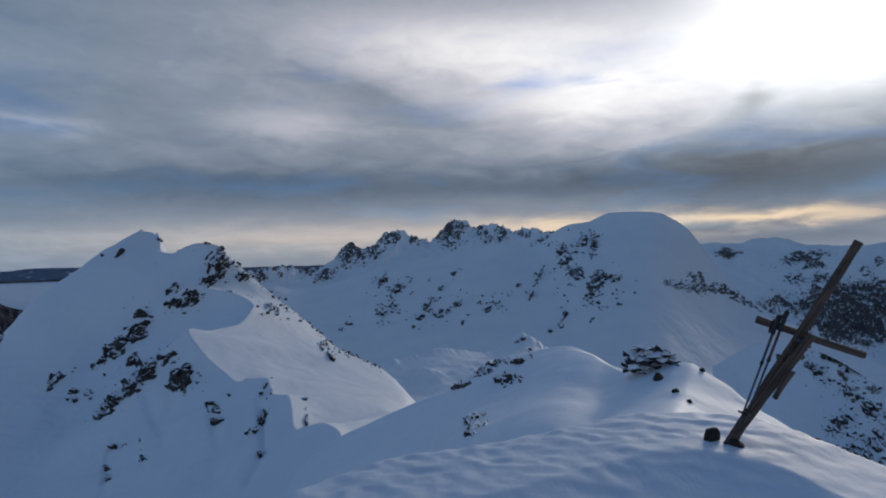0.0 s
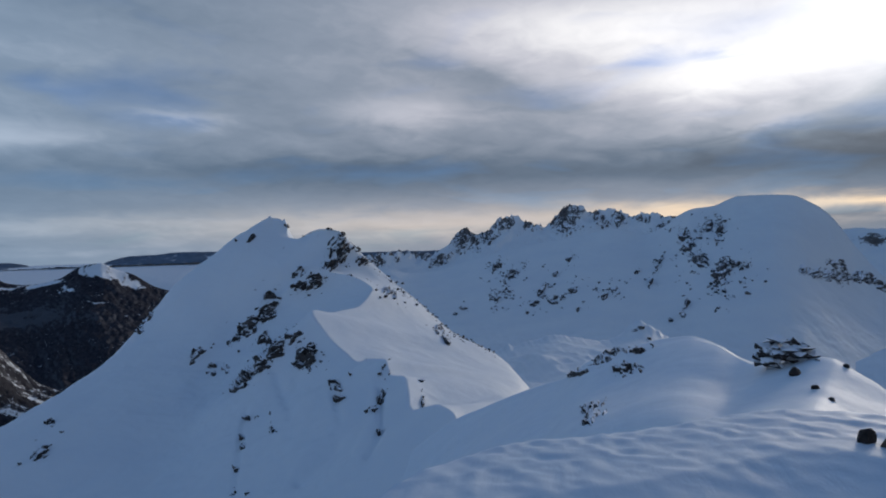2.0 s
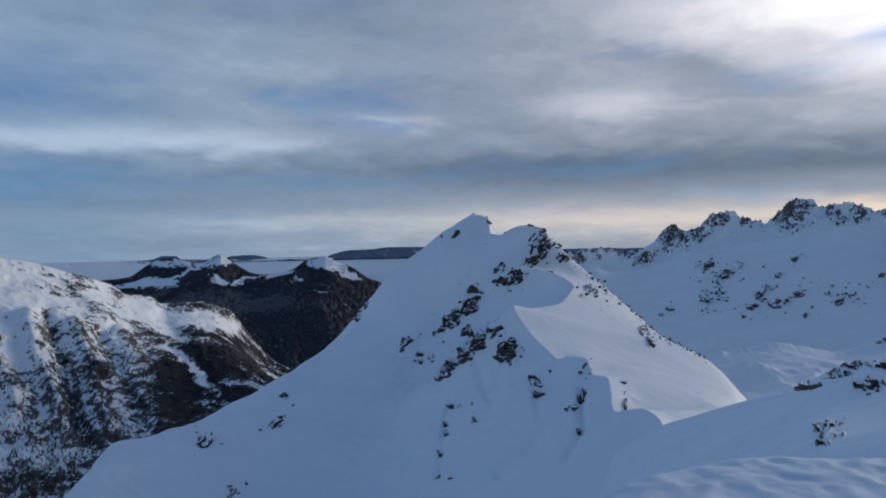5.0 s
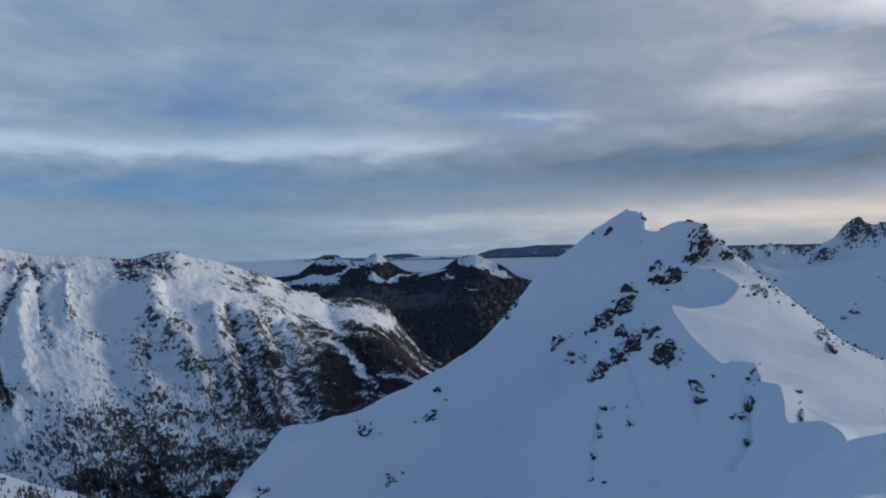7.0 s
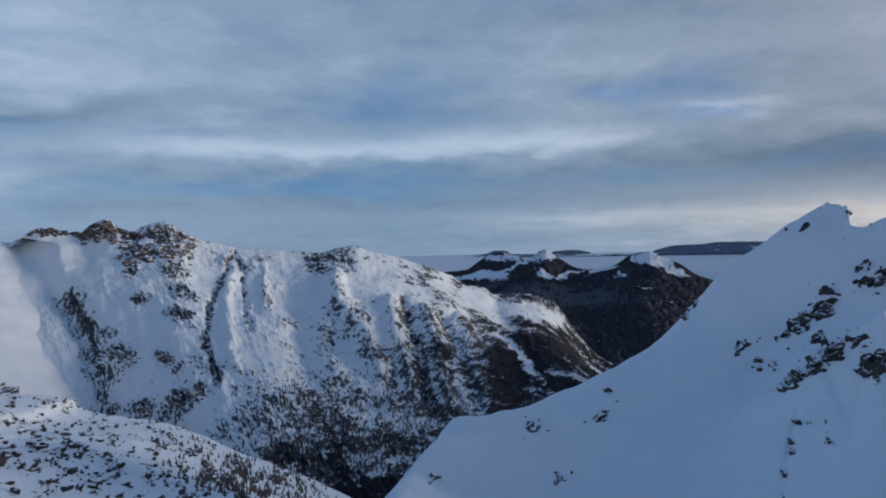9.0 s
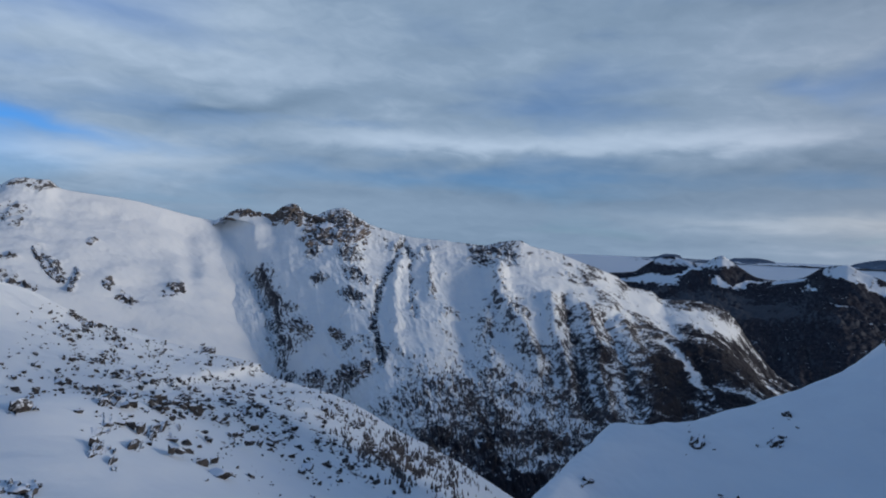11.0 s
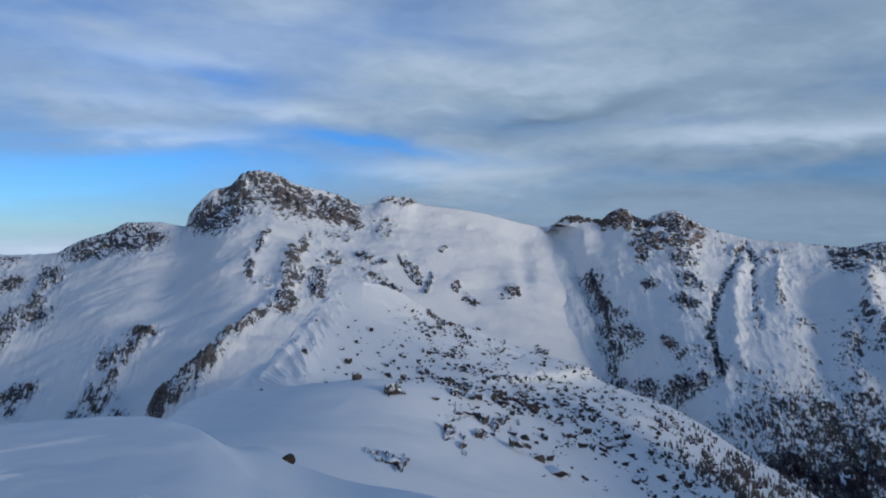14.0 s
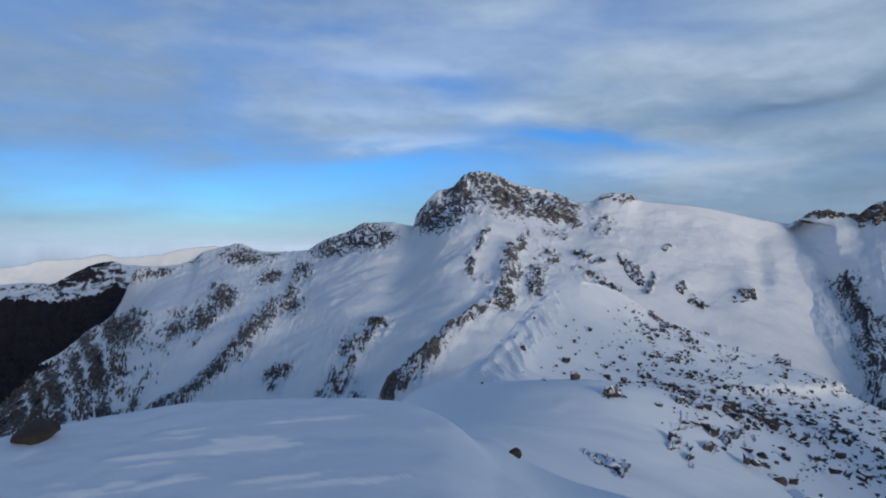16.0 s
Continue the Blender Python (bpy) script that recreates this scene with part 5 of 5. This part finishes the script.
def shoulder():
    beyond = [(106, -6.5, 330), (110, -9, 300), (113, -13, 240), (117, -18, 180), (122, -22, 120), (128, -30, 80), (132, -34, 50)]
    left = [(104.2, -4.38, 285), (105.4, -4.57, 278), (106.6, -5.30, 262), (109.0, -7.70, 215), (111.0, -9.57, 182), (112.9, -11.21, 172), (116.7, -13.44, 146), (119.4, -14.60, 122), (123.0, -16.25, 78), (126.4, -18.98, 38)]
    spine = [(104.0, -4.43, 284), (103.8, -7.17, 255), (103.8, -10.07, 212), (103.8, -13.39, 172), (102.4, -14.90, 150), (100.7, -14.89, 144), (98.7, -14.13, 141), (96.7, -13.06, 140), (96.0, -15.65, 116), (96.2, -18.37, 94), (99.2, -22.81, 56), (104, -30, 30)]
    right = [(103.8, -4.43, 284), (101.7, -4.87, 300), (98.7, -6.43, 322), (97.2, -7.43, 336), (93.3, -8.62, 370), (89.1, -10.05, 400), (84.4, -11.21, 420), (83.6, -12.0, 440), (77.6, -13.9, 440), (72.5, -16.6, 430), (66.1, -19.4, 410), (60, -22.5, 380), (50, -27, 330)]
    past = [(b - 2, h - 6, d * 1.25) for b, h, d in right]
    p, at = loft([beyond, left, spine, right, past], 460, (8, 90, 140, 8), breaks=(1, 3))
    x, y, z = p[..., 0].copy(), p[..., 1].copy(), p[..., 2].copy()
    a = np.broadcast_to(at[None], x.shape)
    n1 = fbm(x / 30, y / 30, z / 30, 6, 0.5, 51)
    u = np.linspace(0, 1, len(p))[:, None]
    flutes = fbm(u * 42 + 0.8 * n1, a * 1.5, 0, 3, 0.5, 52, True) * smooth(a, 1.0, 1.2) * smooth(1.75 - a, 0, 0.5) * smooth(u, 0.04, 0.15) * smooth(0.62 - u, 0, 0.2)
    field = smooth(a, 2.1, 2.5) * smooth(3 - a, 0, 0.1)
    n2 = fbm(x / 12, y / 12, z / 12, 5, 0.6, 53)
    d = np.hypot(x, y)
    p[..., 2] += (1.5 * n1 + 3.0 * flutes + 1.6 * n2 * field) * smooth(d, 20, 120)
    B, H, D = bearings(p)
    bare = np.clip(smooth(n2, 0.2, 0.6) * 0.5 * field, 0, 1)
    remember("smooth_shoulder", p)
    return sheet("smooth_shoulder", p, snow_ridge, bare)


shoulder_hill = tagged(shoulder(), "smooth snow shoulder running down to a boulder field", "mountain")
outcrops(shoulder_hill, [(101.0, -13.66, 2.14, 1.35, 0), (99.0, -11.88, 1.04, 0.55, -20), (102.2, -18.69, 2.76, 0.61, -20), (100.7, -19.10, 1.53, 1.53, -30), (94.9, -17.99, 0.49, 1.53, 0), (95.8, -15.18, 1.53, 1.53, 30), (96.1, -16.76, 1.35, 1.23, 30), (95.5, -13.29, 1.23, 1.04, 20), (93.3, -17.03, 1.04, 0.55, 0), (91.8, -15.89, 1.84, 1.23, 0), (97.3, -7.20, 1.53, 0.74, -40), (98.2, -8.12, 1.35, 0.43, -40)], rock_ridge, 2.4, 26, fill=0.9)

WOODED_SNOW = [(46.1, -1.25, 2.9, 1.4, 0, 0.70), (37.4, -1.61, 3.6, 1.3, -10, 0.70), (35.8, -2.45, 2.29, 0.76, -40, 0.6), (49.8, -1.31, 3.30, 0.66, 0, 0.7), (49.2, -2.44, 3.30, 0.36, 20, 0.9), (50.8, -3.10, 2.54, 0.56, 0, 0.9), (44.3, -2.98, 2.29, 0.25, 12, 0.9), (41.2, -2.56, 2.29, 0.41, 8, 0.9), (39.8, -3.10, 0.76, 0.36, 0, 0.6), (37.7, -4.14, 1.52, 0.20, 0, 0.6), (46.1, -2.93, 1.27, 0.51, -20, 0.8), (52.5, -2.92, 2.79, 0.30, 8, 0.9), (34.9, -3.10, 1.52, 0.25, -30, 0.6)]
# the oval low on the slope is the mist, painted in as paler woods
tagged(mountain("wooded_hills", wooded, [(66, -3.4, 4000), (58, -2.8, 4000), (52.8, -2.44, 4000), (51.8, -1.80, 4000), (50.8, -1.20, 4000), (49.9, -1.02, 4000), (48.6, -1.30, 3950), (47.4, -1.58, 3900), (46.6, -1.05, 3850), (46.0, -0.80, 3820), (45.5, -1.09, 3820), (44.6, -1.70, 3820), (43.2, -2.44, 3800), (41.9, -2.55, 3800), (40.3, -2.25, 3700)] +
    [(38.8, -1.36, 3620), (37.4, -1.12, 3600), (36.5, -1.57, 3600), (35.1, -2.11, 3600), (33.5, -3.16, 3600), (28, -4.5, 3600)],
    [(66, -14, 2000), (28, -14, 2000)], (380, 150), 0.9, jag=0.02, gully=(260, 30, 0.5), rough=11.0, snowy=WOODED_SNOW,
    rock=lambda b, h, v, g, s, c: np.clip(1.02 + 0.30 * s - 0.12 * g, 0, 0.94) + 0.75 * np.minimum(1, 1.4 * oval(b, h, (47.5, -4.9, 13, 1.6, -2))) * smooth(s - 0.3 * g, -0.5, 0.3)), "dark wooded foothills with snow-capped tops, haze painted into their colour", "hills")

fog = snow_and_rock("fog", 300.0, snow=(0.74, 0.79, 0.84))
bb = np.linspace(0, 59, 60)
rr = np.linspace(0, 1, 12)
fog_p = np.stack([sited(bb, -3.6 + 2.45 * r**0.6 + 0 * bb, 3900 + 1000 * r + 0 * bb) for r in rr], 1)
tagged(sheet("fog_sea", fog_p, fog), "pale sea of fog over the far lowland", "fog", kind="structure")

tagged(mountain("distant_range", haze_painted, [(58, -1.5, 4850), (51.0, -1.08, 4850), (50.3, -0.85, 4850), (49.3, -0.85, 4850), (48.9, -1.13, 4850), (45.6, -1.23, 4850), (45.2, -0.97, 4850), (43.5, -0.90, 4850), (42.2, -1.09, 4850), (41.8, -1.48, 4850), (37.9, -1.54, 4850), (36.9, -0.99, 4850), (35.3, -0.66, 4850), (33.4, -0.57, 4850), (31.7, -0.43, 4850), (29.3, -0.45, 4850), (22, -0.9, 4800), (16.3, -0.8, 4800), (12.3, -0.78, 4800), (5, -0.8, 4800)],
    [(58, -1.6, 4700), (30, -1.35, 4700), (5, -1.7, 4700)], (260, 14), 1.0, jag=0.03, gully=(200, 5, 0), rough=8.0, behind=0.01, rock=lambda b, h, v, g, s, c: 0.75 + 0.5 * s), "far range over the fog, blue haze painted into its colour", "mountain range", kind="structure")

tagged(mountain("sunlit_far_range", snow_far, [(165, -3.5, 4300), (149.7, -3.01, 4300), (148.4, -2.78, 4300), (146.8, -2.44, 4300), (145.2, -2.42, 4300), (142.8, -2.07, 4300), (141.8, -2.36, 4300), (139.2, -2.17, 4300), (137.6, -1.72, 4300), (134.8, -1.49, 4300), (128, -2.4, 4300)],
    [(165, -8, 4060), (128, -8, 4060)], (240, 60), 1.0, jag=0.10, gully=(120, 16, 0.5), rough=14.0, rock=lambda b, h, v, g, s, c: 0.9 * smooth(s - 0.3 * g + 0.6 * v - 0.3, 0.2, 0.6)), "far snow range catching the sun", "mountain range", kind="structure")

tagged(mountain("dark_valley", wooded_shade_painted, [(170, -5.0, 2900), (149.8, -4.21, 2900), (148.4, -4.10, 2880), (146.7, -4.23, 2850), (144.9, -3.36, 2800), (143.4, -2.75, 2780), (142.5, -2.62, 2780), (141.5, -2.95, 2760), (139, -3.1, 2740), (136, -3.5, 2700), (132, -5.0, 2600)],
    [(170, -15, 1400), (132, -15, 1400)], (240, 120), 0.9, jag=0.06, gully=(200, 30, 0.5), rough=20.0, rock=lambda b, h, v, g, s, c: 1.4 * smooth(v + 0.10 * s - 0.03 * g, 0.23, 0.30) + 0.36 + 0.5 * s), "dark wooded valley side, shade painted into it, under a snowy rim", "mountain side", kind="structure")

# the valley floor, out to the horizon
a = np.linspace(-180, 180, 181)
r = np.array([5, 60, 200, 500, 1000, 2000, 3500, 4950.0])
zz = np.array([-40, -80, -180, -320, -460, -560, -500, -420.0])
gp = np.stack([-np.sin(np.radians(a))[:, None] * r, np.cos(np.radians(a))[:, None] * r, zz[None] + 0 * a[:, None]], -1)
tagged(sheet("ground", gp[::-1], wooded, np.full(gp.shape[:2], 0.8)), "dark wooded valley floor", "ground", kind="structure")


# ---- woods and loose stones ----
def inside_any(ovals):
    """The chance of a tree or a stone: high inside the ovals, in clumps."""
    return lambda b, h, *rest: sum(np.minimum(1, 1.5 * oval(b, h, q)) for q in ovals) * smooth(fbm(b * 1.6, h * 1.6, 0, 4, 0.6, 71), -0.25, 0.45)


WALL_WOODS = [(67.2, -13.66, 5.0, 3.0, 0), (63.6, -16.29, 12.0, 5.0, 0), (58.9, -15.24, 9.0, 6.0, 0), (56.2, -11.62, 6.0, 6.0, -30), (52.7, -11.26, 7.0, 5.0, -40), (46.1, -9.19, 6.0, 2.6, -35), (58.1, -15.08, 12.0, 6.0, 0), (49.2, -11.67, 6.0, 3.0, -35), (42.0, -6.98, 4.0, 2.0, -30), (70.7, -18.55, 7.0, 3.5, 0), (68.2, -13.23, 5.0, 3.0, 0)]
tagged(woods("valley_woods", "valley_wall", 5500, inside_any(WALL_WOODS), 4.5, 61, bark[0]), "bare winter woods on the lower valley wall", "woods")
tagged(woods("peak_woods", "rocky_peak", 2500, inside_any([(q[0], q[1], q[2] * 0.7, q[3] * 0.7, q[4]) for q in PEAK_WOODS]), 7.0, 62, bark[0]), "dark conifers among cliffs below the peak", "woods")
tagged(woods("western_woods", "western_range", 2600, inside_any([(*q[:4], 0) for q in WEST_ROCKS[6:]]), 8.0, 63, bark[0]), "sparse woods on the far western slopes", "woods")
FIELD = [(89.7, -14.65, 12, 6, -10), (83.4, -18.30, 15, 7, -10), (95.8, -8.09, 5, 5, -40), (83.9, -14.69, 18, 6, -5), (77.3, -17.74, 14, 5, -15), (92.3, -14.64, 18, 7, -10)]
tagged(scattered("boulder_field", "smooth_shoulder", 4400, lambda b, h, d, *rest: inside_any(FIELD)(b, h) * smooth(d, 95, 170), (0.45, 2.9), 64, rock_ridge), "dark boulders and stones strewn over the snow", "boulders", kind="stuff")
tagged(woods("dwarf_pines", "smooth_shoulder", 1400, inside_any([(73.3, -18.26, 7, 2.5, -25), (69.4, -19.60, 6, 2.5, -25), (71.4, -20.00, 7, 2, -20)]), 2.4, 65, bark[0]), "low dark pines on the snow slope", "shrubs")


# ---- things on the summit ----
def wood_material():
    m, n, bsdf = material("weathered_wood")
    place = n.add("ShaderNodeTexCoord").outputs["Object"]
    grain = n.noise(n.vec("MULTIPLY", place, (60.0, 60.0, 4.0)), 1.0, 5.0, 0.6, 0.4)
    blotch = n.noise(place, 7.0, 4.0, 0.6)
    tone = n.mix(n.step(grain, 0.3, 0.7), (0.050, 0.033, 0.026), (0.165, 0.105, 0.078))
    n.link(n.mix(n.step(blotch, 0.55, 0.75), tone, (0.150, 0.135, 0.125)), bsdf.inputs["Base Color"])
    bsdf.inputs["Roughness"].default_value = 0.85
    bump = n.add("ShaderNodeBump")
    bump.inputs["Strength"].default_value = 0.8
    bump.inputs["Distance"].default_value = 0.006
    n.link(grain, bump.inputs["Height"])
    n.link(bump.outputs[0], bsdf.inputs["Normal"])
    return m


def plain(name, colour, rough=0.5, metal=0.0):
    m, n, bsdf = material(name)
    place = n.add("ShaderNodeTexCoord").outputs["Object"]
    worn = n.noise(place, 40.0, 4.0, 0.6)
    n.link(n.mix(worn, tuple(c * 0.8 for c in colour), tuple(min(1, c * 1.2) for c in colour)), bsdf.inputs["Base Color"])
    n.put(bsdf.inputs["Roughness"], n.math("ADD", rough, n.math("MULTIPLY", n.math("SUBTRACT", worn, 0.5), 0.3)))
    bsdf.inputs["Metallic"].default_value = metal
    return m


wood = wood_material()
pole_metal, pole_grip = plain("pole_metal", (0.10, 0.10, 0.11), 0.35, 0.8), plain("pole_grip", (0.018, 0.018, 0.02), 0.6)
pole_red = plain("pole_band", (0.10, 0.03, 0.025), 0.5)


def turned(name, rings, sides, mat, seed=0, uneven=0.0, smooth_faces=True, square=0.0):
    """A body of rings (z, radius) round its own z axis, closed at both ends; uneven: how far from round."""
    bm = bmesh.new()
    rows = []
    for z, r in rings:
        row = []
        for i in range(sides):
            a = 2 * math.pi * i / sides
            k = 1 + uneven * noise.noise(Vector((math.cos(a) * 1.3, math.sin(a) * 1.3, z * 3 + seed * 7.7)))
            k *= 1 + square * (abs(math.cos(2 * a)) - 0.5) * -1
            row.append(bm.verts.new((r * k * math.cos(a), r * k * math.sin(a), z + 0.3 * r * uneven * noise.noise(Vector((a, seed, z * 9))))))
        rows.append(row)
    for low, high in zip(rows[:-1], rows[1:]):
        for i in range(sides):
            bm.faces.new((low[i], low[(i + 1) % sides], high[(i + 1) % sides], high[i])).smooth = smooth_faces
    bm.faces.new(rows[0][::-1])
    bm.faces.new(rows[-1])
    mesh = bpy.data.meshes.new(name)
    bm.to_mesh(mesh)
    bm.free()
    mesh.materials.append(mat)
    return mesh


def between(a, b):
    """The pose and the length of a bar from a to b along its own z axis."""
    a, b = Vector(a), Vector(b)
    way = b - a
    return Matrix.Translation(a) @ way.to_track_quat("Z", "Y").to_matrix().to_4x4(), way.length


def bar(name, thing, a, b, r0, r1, mat, seed, sides=12, uneven=0.25, rings=18, square=0.3, label=""):
    m, length = between(a, b)
    rows = [(length * i / rings, r0 + (r1 - r0) * i / rings) for i in range(rings + 1)]
    ob = part(name, turned(name, rows, sides, mat, seed, uneven, True, square), thing, label)
    ob.matrix_basis = Matrix.Translation(-thing.location) @ m
    return ob


def summit_cross():
    foot = Vector((2.445, 6.298, -0.037))
    cross = new("summit_cross")
    cross.location = foot
    tagged(cross, "leaning cross of weathered rough logs in snow", "cross")
    top, hub = Vector((3.420, 6.014, 1.663)), Vector((3.049, 6.117, 0.926))
    down = (foot - top).normalized()
    bar("post", cross, foot + down * 0.25, top, 0.046, 0.036, wood, 1, 14, 0.30, square=0.12)
    bar("splint", cross, (2.509, 6.183, 0.137), (3.025, 6.041, 0.908), 0.034, 0.042, wood, 2, 12, 0.35, label="split half log bound to the post")
    bar("stub", cross, (2.839, 6.022, 0.622), (2.713, 6.053, 0.381), 0.036, 0.022, wood, 3, 9, 0.5, 8, label="broken board end hanging from the post")
    bar("crossbar", cross, (2.719, 6.355, 1.009), (3.484, 6.074, 0.714), 0.038, 0.032, wood, 4, 12, 0.25)
    for i, (x, y) in enumerate(((0.0, 0.03), (0.03, -0.02))):
        m, length = between(hub + down * (0.10 + 0.12 * i), hub + down * (0.125 + 0.12 * i))
        ob = part("binding", turned("binding", [(0, 0.075), (length * 0.5, 0.079), (length, 0.075)], 16, pole_metal, 5 + i), cross, "rusty wire binding")
        ob.matrix_basis = Matrix.Translation(-foot) @ m
    bar("splinter", cross, (2.764, 6.054, 0.688), (2.727, 6.015, 0.751), 0.022, 0.012, wood, 6, 8, 0.5, 5)
    return cross


cross = summit_cross()


def ski_pole(tip, grip_top, band_mat):
    tip, grip_top = Vector(tip), Vector(grip_top)
    pole = new("ski_pole")
    m, length = between(tip, grip_top)
    pole.matrix_basis = m
    tagged(pole, "black metal ski pole leaning against the cross", "ski pole", group="ski poles at the cross")

    def piece(name, rings, mat, sides=12, label="", uneven=0.0):
        return part(name, turned(name, rings, sides, mat, 1, uneven), pole, label)

    piece("tip", [(-0.02, 0.002), (0.0, 0.004), (0.035, 0.006)], pole_metal, 8, "pointed steel tip")
    piece("lower_shaft", [(0.035, 0.0075), (length * 0.55, 0.0085)], pole_metal, 12, "slim metal lower shaft")
    piece("clamp", [(length * 0.54, 0.011), (length * 0.545, 0.014), (length * 0.575, 0.014), (length * 0.58, 0.011)], pole_grip, 12)
    piece("upper_shaft", [(length * 0.55, 0.0105), (length - 0.16, 0.0110)], band_mat, 12)
    grip = piece("grip", [(length - 0.17, 0.013), (length - 0.16, 0.018), (length - 0.12, 0.016), (length - 0.08, 0.0185), (length - 0.045, 0.0165), (length - 0.02, 0.022), (length, 0.020), (length + 0.008, 0.012)], pole_grip, 14, "black moulded hand grip")
    basket = piece("basket", [(0.075, 0.009), (0.078, 0.042), (0.084, 0.046), (0.090, 0.042), (0.100, 0.010)], pole_grip, 16, "round black snow basket")
    bm = bmesh.new()
    path = [Vector((0.018, 0, -0.02)), Vector((0.05, 0.004, -0.05)), Vector((0.062, 0.006, -0.11)), Vector((0.05, 0.004, -0.16)), Vector((0.03, 0.0, -0.13)), Vector((0.018, -0.002, -0.06))]
    rows = []
    for i, q in enumerate(path):
        rows.append([bm.verts.new(q + Vector((dx, dy, length))) for dx, dy in ((-0.0015, -0.010), (0.0015, -0.010), (0.0015, 0.010), (-0.0015, 0.010))])
    for a, b in zip(rows, rows[1:] + rows[:1]):
        for i in range(4):
            bm.faces.new((a[i], a[(i + 1) % 4], b[(i + 1) % 4], b[i]))
    mesh = bpy.data.meshes.new("strap")
    bm.to_mesh(mesh)
    bm.free()
    mesh.materials.append(pole_grip)
    strap = part("strap", mesh, grip, "webbing wrist strap")
    return pole


ski_pole((2.441, 6.104, 0.178), (2.796, 6.105, 1.061), pole_metal)
ski_pole((2.473, 6.069, 0.205), (2.841, 6.064, 1.096), pole_red)


def ground_at(surface, x, y):
    p = SURFACES[surface][3]
    return p[np.argmin((p[:, 0] - x) ** 2 + (p[:, 1] - y) ** 2)]


def single_rock(spot, size, seed, label, name="rock", mat=None):
    rng = np.random.default_rng(seed)
    bm = bmesh.new()
    bmesh.ops.create_icosphere(bm, subdivisions=3, radius=1.0)
    planes = rng.normal(size=(10, 3))
    planes /= np.linalg.norm(planes, axis=1)[:, None]
    cut = rng.uniform(0.50, 0.85, 10)
    for v in bm.verts:
        c = np.array(v.co)
        for n, k in zip(planes, cut):
            c = c - n * max(0.0, float(c @ n) - k) * 0.95
        v.co = Vector(c) * (1 + 0.05 * noise.noise(Vector(c * 4)))
    bmesh.ops.scale(bm, vec=Vector(size) * 0.6, verts=bm.verts)
    mesh = bpy.data.meshes.new(name)
    bm.to_mesh(mesh)
    bm.free()
    mesh.materials.append(mat or rock_bare)
    ob = new(name, mesh)
    ob.location = Vector(spot) + Vector((0, 0, size[2] * 0.18))
    ob.rotation_euler = (rng.normal() * 0.15, rng.normal() * 0.15, rng.uniform(0, 6))
    return tagged(ob, label, "rock")


single_rock((2.318, 6.406, -0.036), (0.16, 0.15, 0.14), 1, "small dark rock in the snow beside the cross")
single_rock((2.465, 6.235, -0.049), (0.12, 0.10, 0.07), 2, "flat dark stone at the foot of the cross")
single_rock(ground_at("summit_snow", -3.85, -5.44), (0.38, 0.32, 0.20), 3, "dark brown rock poking out of wind-packed snow")
single_rock(ground_at("summit_snow", -14.9, -5.4), (0.26, 0.24, 0.30), 4, "lone dark rock on the open snow slope")


def cairn():
    spot, normal = on_surface("cairn_knoll", -16.9, -9.75)
    pile = new("cairn")
    pile.location = spot
    tagged(pile, "rough pile of dark stones capped with snow", "cairn")
    rng = np.random.default_rng(5)
    shapes = []
    for v, f in BLOCKS[:10]:
        mesh = joined("stone", [(v * (1.0, 0.85, 0.50), f)], rock_cairn)
        shapes.append(mesh)
    side = Vector((math.cos(radians(-16.9)), math.sin(radians(-16.9)), 0))
    level = 0
    for level, (count, half, size) in enumerate(((11, 0.80, 0.46), (11, 0.86, 0.46), (10, 0.80, 0.46), (8, 0.66, 0.44), (5, 0.40, 0.42))):
        for i in range(count):
            along = (i + 0.5) / count * 2 - 1
            ob = part("stone", shapes[rng.integers(10)], pile)
            depth = rng.uniform(-0.5, 0.5) * (half / 0.9)
            ob.location = side * (along * half + rng.normal() * 0.03) + Vector((-side.y, side.x, 0)) * depth + Vector((0, 0, level * 0.20 + rng.uniform(-0.03, 0.04) - 0.04))
            s = size * rng.uniform(0.55, 1.0)
            ob.scale = (s, s, s * rng.uniform(0.8, 1.2))
            ob.rotation_euler = (rng.normal() * 0.12, rng.normal() * 0.12, rng.uniform(0, 6.28))
    return pile


cairn()
for (b, h), s, k in (((-17.4, -10.35), 0.45, 6), ((-18.6, -11.26), 0.22, 7), ((-17.5, -13.19), 0.22, 8), ((-19.7, -12.02), 0.18, 9), ((-20.8, -9.36), 0.25, 10)):
    spot = on_surface("cairn_knoll", b, h)
    if spot is not None:
        single_rock(spot[0], (s, s * 0.8, s * 0.6), k, "dark stone half buried in the knoll's snow")
for (b, h), wide, k in (((101.3, -13.6), 5.0, 21), ((81.4, -16.5), 6.2, 22), ((87.0, -19.7), 5.0, 23), ((101.0, -19.4), 2.6, 24), ((95.8, -13.6), 3.4, 25), ((80.0, -19.5), 5.0, 26), ((93.3, -11.7), 4.0, 27)):
    spot = on_surface("smooth_shoulder", b, h)
    if spot is not None:
        tagged(single_rock(spot[0], (wide * 0.75, wide * 0.6, wide * 0.42), k, "large dark brown boulder on the snow slope", "boulder", rock_boulder), category="boulder", group="boulders on the shoulder")
for (b, h), wide, k in (((55.8, -19.5), 2.0, 28), ((45.4, -19.2), 0.9, 29)):
    spot = on_surface("near_ridge", b, h)
    if spot is not None:
        single_rock(spot[0], (wide, wide * 0.8, wide * 0.6), k, "dark rock breaking through the ridge's smooth snow", mat=rock_boulder)
